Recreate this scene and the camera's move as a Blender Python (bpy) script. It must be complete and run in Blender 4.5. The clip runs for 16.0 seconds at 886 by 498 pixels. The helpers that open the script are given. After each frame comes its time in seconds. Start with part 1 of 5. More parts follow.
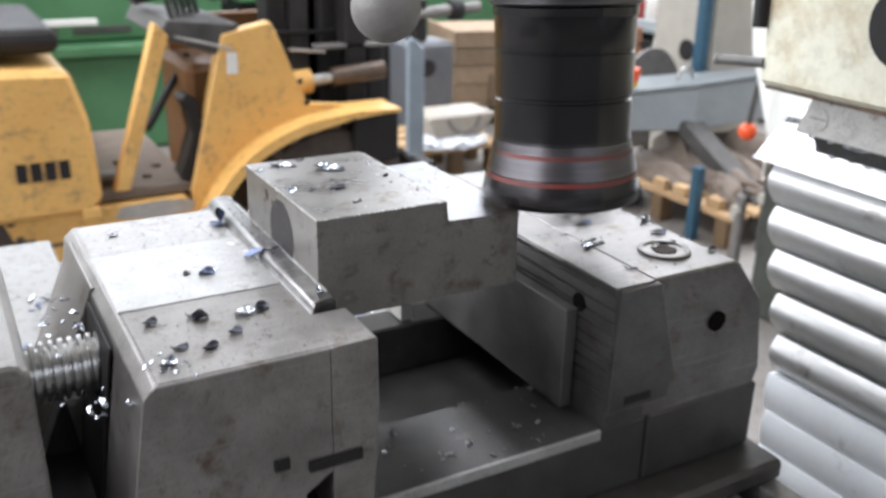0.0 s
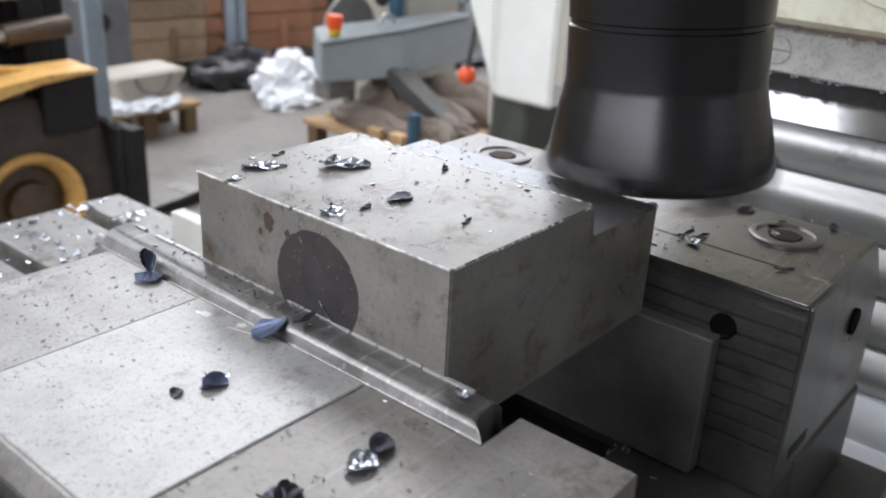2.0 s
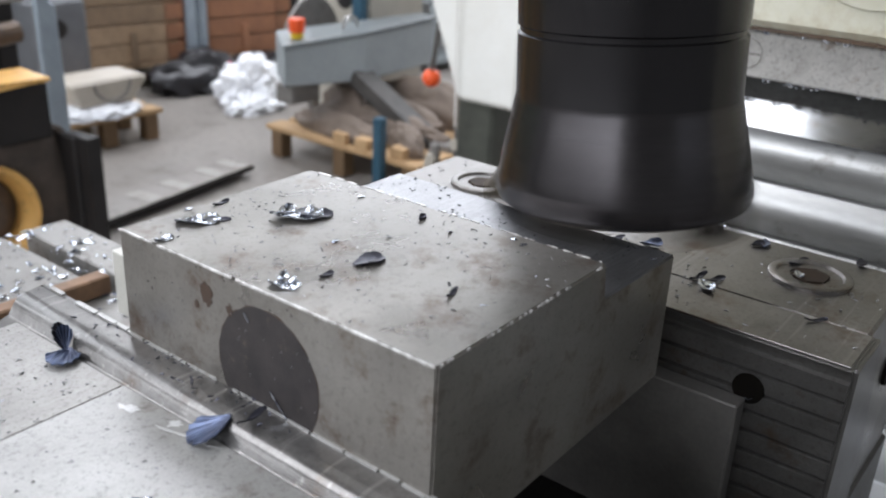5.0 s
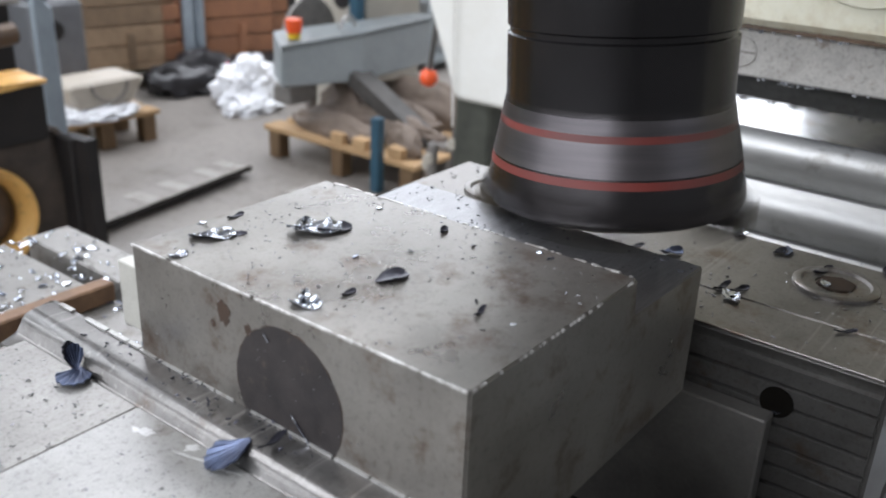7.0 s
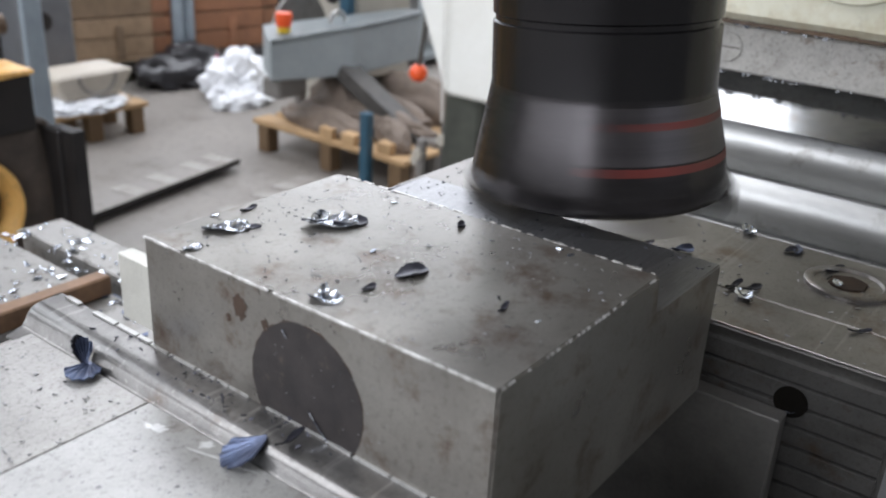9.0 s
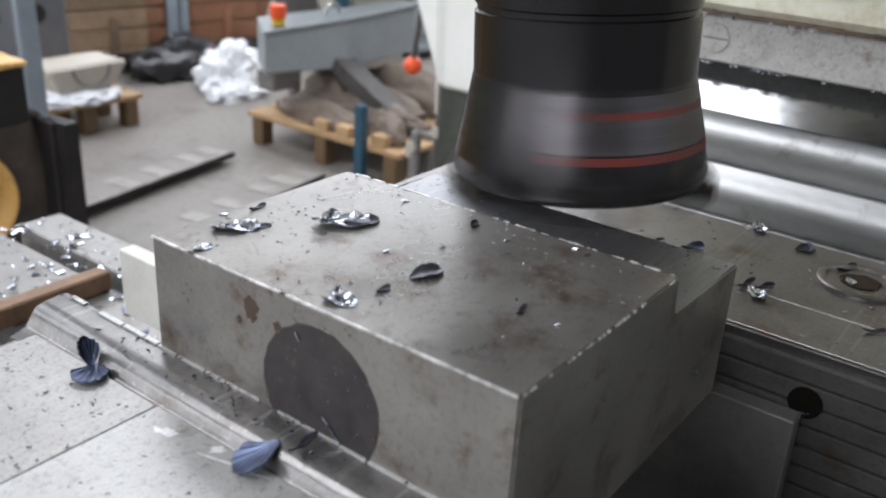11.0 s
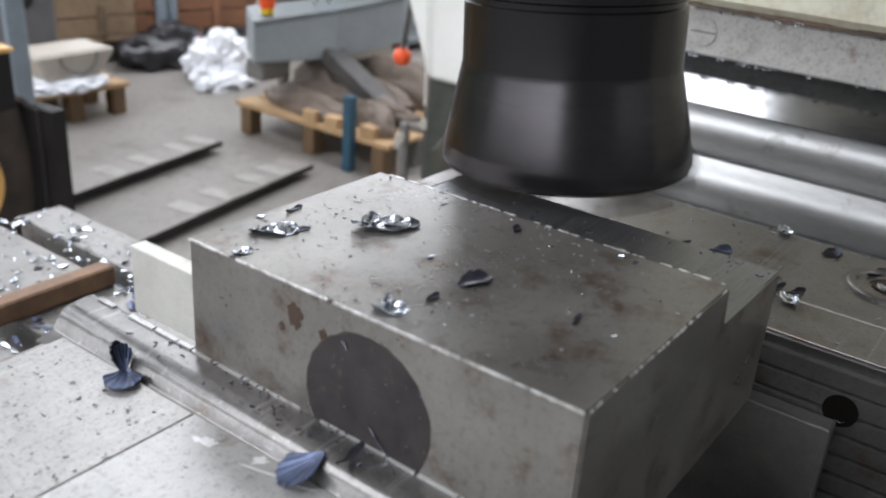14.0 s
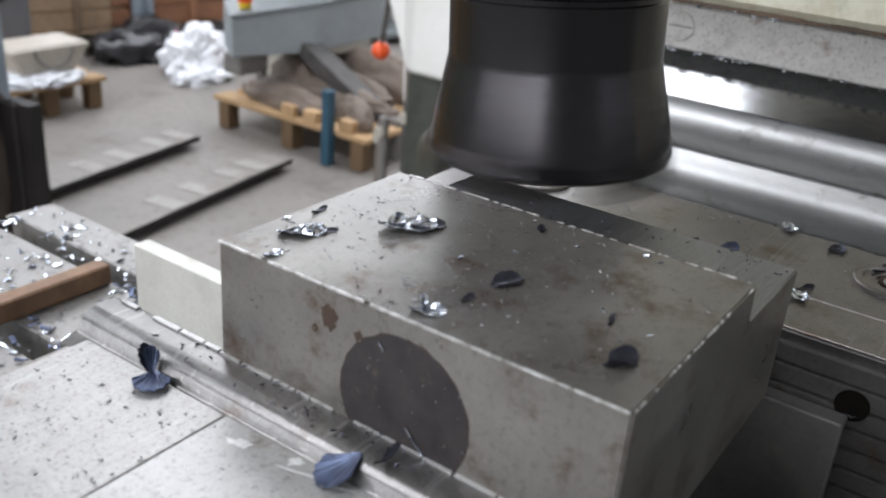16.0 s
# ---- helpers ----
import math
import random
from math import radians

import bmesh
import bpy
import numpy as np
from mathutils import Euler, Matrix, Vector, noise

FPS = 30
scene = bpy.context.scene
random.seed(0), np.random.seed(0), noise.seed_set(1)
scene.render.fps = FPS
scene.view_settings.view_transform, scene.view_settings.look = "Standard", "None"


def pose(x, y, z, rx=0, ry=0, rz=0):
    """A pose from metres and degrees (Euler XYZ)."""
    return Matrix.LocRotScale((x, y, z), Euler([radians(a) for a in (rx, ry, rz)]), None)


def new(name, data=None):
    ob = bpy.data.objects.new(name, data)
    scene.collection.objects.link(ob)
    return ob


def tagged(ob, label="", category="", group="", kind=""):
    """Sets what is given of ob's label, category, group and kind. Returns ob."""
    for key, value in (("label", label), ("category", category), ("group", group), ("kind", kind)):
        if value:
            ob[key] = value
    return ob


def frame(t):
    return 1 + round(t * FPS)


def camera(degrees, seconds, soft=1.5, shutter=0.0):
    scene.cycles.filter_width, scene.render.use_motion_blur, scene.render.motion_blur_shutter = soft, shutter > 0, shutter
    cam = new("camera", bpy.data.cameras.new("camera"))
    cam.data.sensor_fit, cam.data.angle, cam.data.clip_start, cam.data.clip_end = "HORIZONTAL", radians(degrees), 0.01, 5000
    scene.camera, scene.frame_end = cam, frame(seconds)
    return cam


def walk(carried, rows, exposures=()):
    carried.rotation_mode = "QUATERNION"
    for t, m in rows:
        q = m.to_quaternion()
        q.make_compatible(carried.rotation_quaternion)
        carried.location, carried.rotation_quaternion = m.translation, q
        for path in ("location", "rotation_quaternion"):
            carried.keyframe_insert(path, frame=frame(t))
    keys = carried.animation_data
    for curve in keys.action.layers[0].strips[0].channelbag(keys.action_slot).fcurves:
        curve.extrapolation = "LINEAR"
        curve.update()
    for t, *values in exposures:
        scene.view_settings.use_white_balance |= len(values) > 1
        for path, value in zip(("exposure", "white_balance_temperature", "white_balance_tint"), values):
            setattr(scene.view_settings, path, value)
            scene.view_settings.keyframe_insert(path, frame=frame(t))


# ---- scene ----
cam = camera(51.81, 16.0, 2.0, 0.5)
ROWS = [
    (0, -0.1513, -0.3474, 1.2658, 68.98, -1.19, -29.18),
    (0.6, -0.1408, -0.2622, 1.2534, 69.80, -1.30, -32.99),
    (1, -0.1284, -0.2351, 1.2437, 70.66, -0.35, -35.10),
    (1.5, -0.1513, -0.1633, 1.2171, 68.23, -1.27, -42.94),
    (2, -0.1709, -0.1051, 1.2191, 66.81, -2.80, -49.88),
    (2.5, -0.1489, -0.0890, 1.2154, 66.20, -3.21, -51.37),
    (3, -0.1365, -0.0859, 1.2103, 66.35, -3.56, -51.58),
    (3.5, -0.1367, -0.0853, 1.2139, 66.58, -3.30, -51.95),
    (4, -0.1349, -0.0857, 1.2160, 66.81, -2.88, -52.13),
    (6.5, -0.1245, -0.0851, 1.2133, 67.01, -2.29, -51.97),
    (7, -0.1259, -0.0864, 1.2151, 66.96, -2.22, -52.16),
    (7.5, -0.1262, -0.0859, 1.2135, 67.01, -2.55, -52.36),
    (8, -0.1270, -0.0864, 1.2125, 66.99, -2.77, -52.53),
    (8.5, -0.1271, -0.0878, 1.2120, 66.92, -2.93, -52.61),
    (9, -0.1278, -0.0899, 1.2128, 66.77, -2.98, -52.62),
    (11.5, -0.1266, -0.0957, 1.2120, 66.33, -3.18, -52.90),
    (12, -0.1273, -0.0963, 1.2112, 66.41, -3.38, -52.95),
    (12.5, -0.1283, -0.0967, 1.2104, 66.50, -3.77, -53.00),
    (13, -0.1286, -0.0962, 1.2108, 66.29, -3.68, -53.21),
    (13.5, -0.1293, -0.0966, 1.2116, 66.14, -3.88, -53.28),
    (14, -0.1301, -0.0975, 1.2123, 65.89, -3.94, -53.34),
    (14.5, -0.1313, -0.0981, 1.2127, 65.67, -4.09, -53.47),
    (15, -0.1326, -0.0985, 1.2124, 65.59, -4.39, -53.67),
    (15.5, -0.1334, -0.0996, 1.2124, 65.45, -4.50, -53.90),
    (16, -0.1380, -0.0996, 1.2134, 65.64, -4.24, -54.67),]
cam.data.dof.use_dof = True
cam.data.dof.focus_distance, cam.data.dof.aperture_fstop = 0.30, 20.0
FEED = 0.0059  # table feed, metres a second
EXPOSURE = -0.18
walk(cam, [(t, pose(x, y, z, rx, ry, rz)) for t, x, y, z, rx, ry, rz in ROWS], [(0.0, EXPOSURE + 0.5), (1.0, EXPOSURE + 0.25), (2.2, EXPOSURE), (16.0, EXPOSURE)])

# ---- daylight: roof lights and a high window band ----
world = bpy.data.worlds.new("sky")
scene.world = world
world.use_nodes = True
sky = world.node_tree.nodes.new("ShaderNodeTexSky")
sky.sky_type, sky.sun_disc = "NISHITA", False
sky.sun_elevation, sky.sun_rotation = radians(40), radians(-40)
world.node_tree.links.new(sky.outputs[0], world.node_tree.nodes["Background"].inputs[0])
world.node_tree.nodes["Background"].inputs[1].default_value = 0.08


def area(name, m, sx, sy, watts, colour):
    d = bpy.data.lights.new(name, "AREA")
    d.shape, d.size, d.size_y, d.energy, d.color = "RECTANGLE", sx, sy, watts, colour
    ob = new(name, d)
    ob.matrix_world = m
    return ob


DAY = (0.895, 0.925, 1.0)
area("roof_light_west", pose(-2.2, 3.9, 5.85, 0, 0, 0), 2.2, 7.2, 490, DAY)
area("roof_light_east", pose(4.0, 3.9, 5.85, 0, 0, 0), 2.2, 7.2, 500, DAY)
area("window_light_north", pose(1.5, 9.85, 3.6, -90, 0, 0), 11.0, 1.9, 420, DAY)
area("window_light_west", pose(-5.9, 2.4, 3.2, 0, -90, 0), 1.9, 9.4, 520, DAY)
# fill lamp added on the unseen south side to lift the -Y faces
area("fill_light_south", pose(3.0, -4.85, 3.4, 90, 0, 0), 8.0, 2.0, 90, DAY)
area("window_light_east", pose(7.9, 5.0, 3.6, 0, 90, 0), 2.3, 8.0, 420, DAY)


# ---- materials ----
def mat(name, c1, c2=None, rough=0.5, metal=0.0, scale=40.0, fine=400.0, bump=0.15, mix=0.5, rvar=0.12, stain=None, stain_scale=12.0, stain_amount=0.55, rand=0.0, spec=0.5, stretch=(1, 1, 1), spots=0.0, spot_scale=260.0, scratch=0.0):
    m = bpy.data.materials.new(name)
    m.use_nodes = True
    nt = m.node_tree
    N, L = nt.nodes, nt.links
    b = N["Principled BSDF"]
    co = N.new("ShaderNodeTexCoord")
    mp = N.new("ShaderNodeMapping")
    mp.inputs["Scale"].default_value = stretch
    L.new(co.outputs["Object"], mp.inputs[0])
    a = N.new("ShaderNodeTexNoise")
    a.inputs["Scale"].default_value, a.inputs["Detail"].default_value, a.inputs["Roughness"].default_value = scale, 5, 0.65
    L.new(mp.outputs[0], a.inputs["Vector"])
    g = N.new("ShaderNodeTexNoise")
    g.inputs["Scale"].default_value, g.inputs["Detail"].default_value = fine, 3
    L.new(mp.outputs[0], g.inputs["Vector"])
    r = N.new("ShaderNodeValToRGB")
    c2 = c2 or tuple(v * 0.7 for v in c1)
    r.color_ramp.elements[0].color, r.color_ramp.elements[1].color = (*c2, 1), (*c1, 1)
    r.color_ramp.elements[0].position, r.color_ramp.elements[1].position = 0.5 - mix * 0.4, 0.5 + mix * 0.3
    L.new(a.outputs["Fac"], r.inputs[0])
    col = r.outputs[0]
    sp = N.new("ShaderNodeMixRGB")
    sp.blend_type = "OVERLAY"
    sp.inputs[0].default_value = 0.16
    L.new(col, sp.inputs[1])
    L.new(g.outputs["Fac"], sp.inputs[2])
    col = sp.outputs[0]
    if stain:
        s = N.new("ShaderNodeTexNoise")
        s.inputs["Scale"].default_value, s.inputs["Detail"].default_value, s.inputs["Roughness"].default_value = stain_scale, 7, 0.7
        L.new(co.outputs["Object"], s.inputs["Vector"])
        sr = N.new("ShaderNodeValToRGB")
        sr.color_ramp.elements[0].position, sr.color_ramp.elements[1].position = stain_amount, stain_amount + 0.14
        L.new(s.outputs["Fac"], sr.inputs[0])
        sm = N.new("ShaderNodeMixRGB")
        L.new(sr.outputs[0], sm.inputs[0])
        L.new(col, sm.inputs[1])
        sm.inputs[2].default_value = (*stain, 1)
        col = sm.outputs[0]
    if spots:
        w = N.new("ShaderNodeTexNoise")
        w.inputs["Scale"].default_value, w.inputs["Detail"].default_value, w.inputs["Roughness"].default_value = spot_scale, 4, 0.75
        L.new(co.outputs["Object"], w.inputs["Vector"])
        wr = N.new("ShaderNodeValToRGB")
        wr.color_ramp.elements[0].position, wr.color_ramp.elements[1].position = 0.53, 0.65
        wr.color_ramp.elements[1].color = (spots, spots, spots, 1)
        L.new(w.outputs["Fac"], wr.inputs[0])
        wm = N.new("ShaderNodeMixRGB")
        wm.inputs[2].default_value = (0.06, 0.05, 0.042, 1)
        L.new(wr.outputs[0], wm.inputs[0])
        L.new(col, wm.inputs[1])
        col = wm.outputs[0]
    if scratch:
        mq = N.new("ShaderNodeMapping")
        mq.inputs["Rotation"].default_value, mq.inputs["Scale"].default_value = (0.3, 0.2, 0.7), (12, 500, 500)
        L.new(co.outputs["Object"], mq.inputs[0])
        q = N.new("ShaderNodeTexNoise")
        q.inputs["Scale"].default_value, q.inputs["Detail"].default_value = 1.0, 2
        L.new(mq.outputs[0], q.inputs["Vector"])
        qr = N.new("ShaderNodeValToRGB")
        qr.color_ramp.elements[0].position, qr.color_ramp.elements[1].position = 0.62, 0.72
        qr.color_ramp.elements[1].color = (scratch, scratch, scratch, 1)
        L.new(q.outputs["Fac"], qr.inputs[0])
        qm = N.new("ShaderNodeMixRGB")
        qm.inputs[2].default_value = (0.62, 0.6, 0.57, 1)
        L.new(qr.outputs[0], qm.inputs[0])
        L.new(col, qm.inputs[1])
        col = qm.outputs[0]
    if rand:
        oi = N.new("ShaderNodeObjectInfo")
        hs = N.new("ShaderNodeHueSaturation")
        mr = N.new("ShaderNodeMapRange")
        mr.inputs["To Min"].default_value, mr.inputs["To Max"].default_value = 1 - rand, 1 + rand
        L.new(oi.outputs["Random"], mr.inputs["Value"])
        L.new(mr.outputs[0], hs.inputs["Value"])
        L.new(col, hs.inputs["Color"])
        col = hs.outputs[0]
    L.new(col, b.inputs["Base Color"])
    rr = N.new("ShaderNodeMapRange")
    rr.inputs["To Min"].default_value, rr.inputs["To Max"].default_value = max(rough - rvar, 0.03), min(rough + rvar, 1)
    L.new(a.outputs["Fac"], rr.inputs["Value"])
    L.new(rr.outputs[0], b.inputs["Roughness"])
    b.inputs["Metallic"].default_value = metal
    b.inputs["Specular IOR Level"].default_value = spec
    if bump:
        bp = N.new("ShaderNodeBump")
        bp.inputs["Strength"].default_value, bp.inputs["Distance"].default_value = bump, 0.3 / fine
        L.new(g.outputs["Fac"], bp.inputs["Height"])
        L.new(bp.outputs[0], b.inputs["Normal"])
    return m


BLOCK = mat("ground_steel", (0.245, 0.233, 0.212), (0.14, 0.13, 0.116), 0.31, 0.62, 24, 1500, 0.12, 0.6, 0.18, stain=(0.1, 0.068, 0.048), stain_scale=60, stain_amount=0.54, spots=0.32, spot_scale=520)
MILLED = mat("fresh_milled_steel", (0.31, 0.312, 0.32), (0.18, 0.18, 0.187), 0.38, 0.95, 160, 700, 0.3, 0.7, stretch=(0.4, 5, 1))
PLUG = mat("dark_steel_plug", (0.04, 0.034, 0.033), (0.018, 0.016, 0.016), 0.55, 0.1, 110, 1500, 0.3, 0.5, stain=(0.085, 0.065, 0.052), stain_scale=190, stain_amount=0.59, spec=0.3)
JAW = mat("worn_cast_jaw", (0.285, 0.268, 0.25), (0.16, 0.148, 0.135), 0.42, 0.55, 38, 1500, 0.25, 0.6, 0.2, stain=(0.11, 0.078, 0.057), stain_scale=50, stain_amount=0.56, spots=0.3, spot_scale=600, scratch=0.12)
FIXED = mat("oily_fixed_jaw", (0.225, 0.212, 0.2), (0.125, 0.117, 0.108), 0.34, 0.75, 38, 1500, 0.25, 0.6, 0.2, stain=(0.12, 0.085, 0.062), stain_scale=50, stain_amount=0.55, spots=0.35, spot_scale=600, scratch=0.12)
JAWTOP = mat("bare_bright_jaw_top", (0.49, 0.486, 0.472), (0.33, 0.324, 0.308), 0.45, 0.5, 44, 1500, 0.25, 0.6, 0.2, stain=(0.2, 0.175, 0.15), stain_scale=45, stain_amount=0.59, spots=0.35, spot_scale=700, scratch=0.15)
JAWMID = mat("grey_jaw_top", (0.4, 0.39, 0.373), (0.27, 0.26, 0.245), 0.42, 0.55, 44, 1500, 0.25, 0.6, 0.2, stain=(0.2, 0.165, 0.135), stain_scale=45, stain_amount=0.56, spots=0.4, spot_scale=700, scratch=0.15)
# pale cream holds the light that falls on the far bar
PALEBAR = mat("lit_cream_bar", (0.56, 0.55, 0.5), (0.4, 0.39, 0.35), 0.4, 0.2, 40, 900, 0.15, 0.7, stain=(0.36, 0.33, 0.27), stain_scale=40, stain_amount=0.6)
CAST = mat("oily_cast_iron", (0.24, 0.225, 0.21), (0.15, 0.14, 0.13), 0.55, 0.2, 35, 500, 0.35, 0.9, stain=(0.1, 0.085, 0.075), stain_scale=18, stain_amount=0.55)
DARKCAST = mat("dark_oily_iron", (0.13, 0.123, 0.114), (0.08, 0.076, 0.072), 0.5, 0.3, 40, 600, 0.25)
# oily plate, its colour also darkened for the shadow under the cutter
PLATE = mat("shaded_oily_jaw_plate", (0.15, 0.145, 0.138), (0.08, 0.076, 0.072), 0.33, 0.7, 40, 1200, 0.2, 0.7, stain=(0.1, 0.075, 0.058), stain_scale=60, stain_amount=0.57, spots=0.35, spot_scale=500)
CUT = mat("blackened_tool_steel", (0.036, 0.034, 0.035), (0.024, 0.023, 0.024), 0.24, 0.8, 40, 500, 0.03, 0.8, 0.08)
# CUT steel made lighter: the cone's grazing sheen is in the colour
CUTCONE = mat("black_tool_steel_with_sheen", (0.05, 0.046, 0.047), (0.029, 0.027, 0.028), 0.26, 0.85, 60, 500, 0.04, 0.7, 0.1, stain=(0.03, 0.026, 0.025), stain_scale=70, stain_amount=0.56)
EDGE = mat("bright_nicked_edge", (0.66, 0.65, 0.63), (0.3, 0.285, 0.265), 0.38, 0.6, 420, 1500, 0.2, 0.3)
CUTGREY = mat("rubbed_tool_steel", (0.115, 0.105, 0.108), (0.05, 0.046, 0.05), 0.34, 0.8, 30, 300, 0.05, stretch=(1, 1, 8))
REDMARK = mat("red_paint_mark", (0.17, 0.016, 0.009), (0.05, 0.016, 0.014), 0.5, 0.0, 60, 300, 0.05)
CARBIDE = mat("carbide_insert", (0.14, 0.12, 0.09), None, 0.35, 0.6, 60, 400, 0.1)
CREAM = mat("cream_machine_paint", (0.78, 0.76, 0.62), (0.66, 0.635, 0.5), 0.4, 0.0, 14, 200, 0.15, 0.8, stain=(0.5, 0.41, 0.26), stain_scale=8, stain_amount=0.5, spots=0.16, spot_scale=45)
WIPER = mat("dusty_grey_strip", (0.5, 0.485, 0.455), (0.33, 0.315, 0.29), 0.65, 0.05, 60, 500, 0.4, 0.6, stain=(0.2, 0.155, 0.12), stain_scale=60, stain_amount=0.57, spots=0.4, spot_scale=400)
SLAT = mat("brushed_steel_cover", (0.56, 0.56, 0.55), (0.38, 0.38, 0.37), 0.43, 0.75, 14, 300, 0.12, 0.6, stain=(0.17, 0.14, 0.11), stain_scale=24, stain_amount=0.57, stretch=(1, 0.3, 1))
APRON = mat("polished_steel_sheet", (0.36, 0.365, 0.37), (0.25, 0.255, 0.26), 0.13, 0.95, 20, 300, 0.03, 0.6, 0.05, stain=(0.25, 0.22, 0.19), stain_scale=30, stain_amount=0.6, stretch=(1, 0.3, 1))
# paler colour for the flat lower cover plates
PALEPLATE = mat("pale_cover_plate", (0.86, 0.88, 0.9), (0.74, 0.76, 0.78), 0.4, 0.1, 10, 200, 0.08, 0.6, stain=(0.42, 0.4, 0.37), stain_scale=14, stain_amount=0.62)
LIP = mat("oily_rubbed_lip", (0.215, 0.208, 0.2), (0.09, 0.086, 0.082), 0.34, 0.8, 60, 1200, 0.15, 0.6, 0.14, stain=(0.12, 0.1, 0.085), stain_scale=70, stain_amount=0.57, spots=0.25, spot_scale=500, scratch=0.2)
BEDIRON = mat("black_oily_bed", (0.075, 0.07, 0.066), (0.035, 0.032, 0.03), 0.42, 0.35, 45, 600, 0.3, 0.8, stain=(0.12, 0.1, 0.085), stain_scale=40, stain_amount=0.6)
BATTEN = mat("rusty_brown_wood", (0.28, 0.165, 0.095), (0.14, 0.08, 0.048), 0.65, 0.0, 40, 300, 0.25, 0.7)
BLUECHIP = mat("blue_tempered_chip", (0.11, 0.14, 0.225), (0.05, 0.05, 0.075), 0.36, 0.7, 160, 900, 0.3, 0.8, rand=0.25)
CHIP = mat("silver_steel_chip", (0.82, 0.86, 0.92), (0.035, 0.045, 0.08), 0.18, 0.95, 170, 900, 0.15, 0.35, rand=0.2, stretch=(1, 3, 1))
DARKCHIP = mat("dark_steel_chip", (0.06, 0.06, 0.075), (0.03, 0.03, 0.04), 0.38, 0.7, 120, 900, 0.2, rand=0.3)
SPECK = mat("swarf_specks", (0.4, 0.4, 0.42), (0.05, 0.045, 0.04), 0.35, 0.7, 160, 900, 0.1, 0.9)
CONCRETE = mat("oiled_concrete_floor", (0.28, 0.256, 0.232), (0.18, 0.163, 0.148), 0.5, 0.0, 2.2, 120, 0.25, 0.9, stain=(0.13, 0.115, 0.1), stain_scale=1.6, stain_amount=0.57, spots=0.4, spot_scale=30)
FORKWEAR = mat("pale_rubbed_steel", (0.38, 0.36, 0.335), (0.26, 0.24, 0.22), 0.5, 0.1, 9, 120, 0.2, 0.9, stain=(0.24, 0.215, 0.19), stain_scale=14, stain_amount=0.5)
YELLOW = mat("worn_yellow_paint", (0.79, 0.47, 0.15), (0.66, 0.36, 0.1), 0.45, 0.0, 7, 120, 0.1, 0.7, stain=(0.3, 0.19, 0.1), stain_scale=9, stain_amount=0.575, spots=0.3, spot_scale=42)
# dark brown for the inside of the truck's cowl
COWLDARK = mat("dark_cowl_interior", (0.24, 0.11, 0.035), (0.1, 0.055, 0.03), 0.55, 0.0, 8, 120, 0.2, 0.9)
OILYBROWN = mat("oily_brown_steel", (0.13, 0.085, 0.055), (0.06, 0.045, 0.035), 0.4, 0.3, 20, 200, 0.2)
LOG = mat("rough_brown_casting", (0.22, 0.17, 0.135), (0.12, 0.092, 0.072), 0.65, 0.1, 14, 160, 0.35, 0.7)
DASH = mat("dusty_dark_panel", (0.085, 0.078, 0.072), (0.04, 0.037, 0.034), 0.6, 0.1, 14, 160, 0.2)
PALEMARK = mat("scraped_metal", (0.5, 0.48, 0.45), (0.36, 0.34, 0.33), 0.45, 0.4, 25, 120, 0.1)
RUBBER = mat("dusty_tyre_rubber", (0.095, 0.074, 0.06), (0.045, 0.036, 0.031), 0.85, 0.0, 14, 200, 0.3)
# greasy black parts, and the painted shade of slots, recess and openings
BLACK = mat("black_greasy_steel_and_slot_shade", (0.022, 0.019, 0.018), (0.012, 0.011, 0.011), 0.6, 0.0, 12, 200, 0.2, spec=0.3)
# shade of a deep hole as colour, near black without gloss
HOLE = mat("painted_hole_shade", (0.006, 0.005, 0.004), (0.003, 0.003, 0.003), 0.9, 0.0, 40, 300, 0.0, spec=0.05)
# rust brown, darkened for the shade deep in the socket
SOCKET = mat("rusty_socket_depth_shade", (0.045, 0.028, 0.018), (0.018, 0.012, 0.009), 0.7, 0.1, 160, 600, 0.3, spec=0.2)
SCUFF = mat("white_scraped_mark", (0.72, 0.72, 0.71), (0.5, 0.5, 0.49), 0.4, 0.3, 300, 900, 0.2, 0.5)
GREYPAINT = mat("grey_enamel", (0.33, 0.36, 0.37), (0.27, 0.3, 0.31), 0.4, 0.0, 10, 150, 0.08, 0.6)
LIDGREY = mat("dark_grey_panel_lid", (0.2, 0.22, 0.225), (0.15, 0.165, 0.17), 0.4, 0.0, 12, 150, 0.08)
GEARGREY = mat("dusty_dark_grey_housing", (0.14, 0.145, 0.155), (0.09, 0.092, 0.1), 0.5, 0.1, 12, 150, 0.12, 0.8)
BLUEGREY = mat("blue_grey_post", (0.3, 0.35, 0.39), (0.23, 0.27, 0.31), 0.45, 0.1, 12, 150, 0.1)
WHITE = mat("white_machine_paint", (0.78, 0.78, 0.74), (0.7, 0.69, 0.64), 0.4, 0.0, 6, 150, 0.06, 0.7, stain=(0.5, 0.47, 0.4), stain_scale=9, stain_amount=0.66)
BEIGE = mat("dusty_beige_paint", (0.45, 0.42, 0.36), (0.34, 0.31, 0.26), 0.55, 0.0, 9, 120, 0.12, 0.8)
GREEN = mat("green_machine_enamel", (0.075, 0.195, 0.088), (0.05, 0.14, 0.062), 0.4, 0.0, 5, 120, 0.08, 0.7)
DARKGREEN = mat("dark_olive_casting", (0.07, 0.075, 0.06), (0.045, 0.047, 0.04), 0.5, 0.1, 14, 150, 0.2)
WOOD = mat("pallet_wood", (0.52, 0.34, 0.18), (0.38, 0.24, 0.12), 0.7, 0.0, 18, 160, 0.3, 0.9, rand=0.15, stretch=(1, 1, 1))
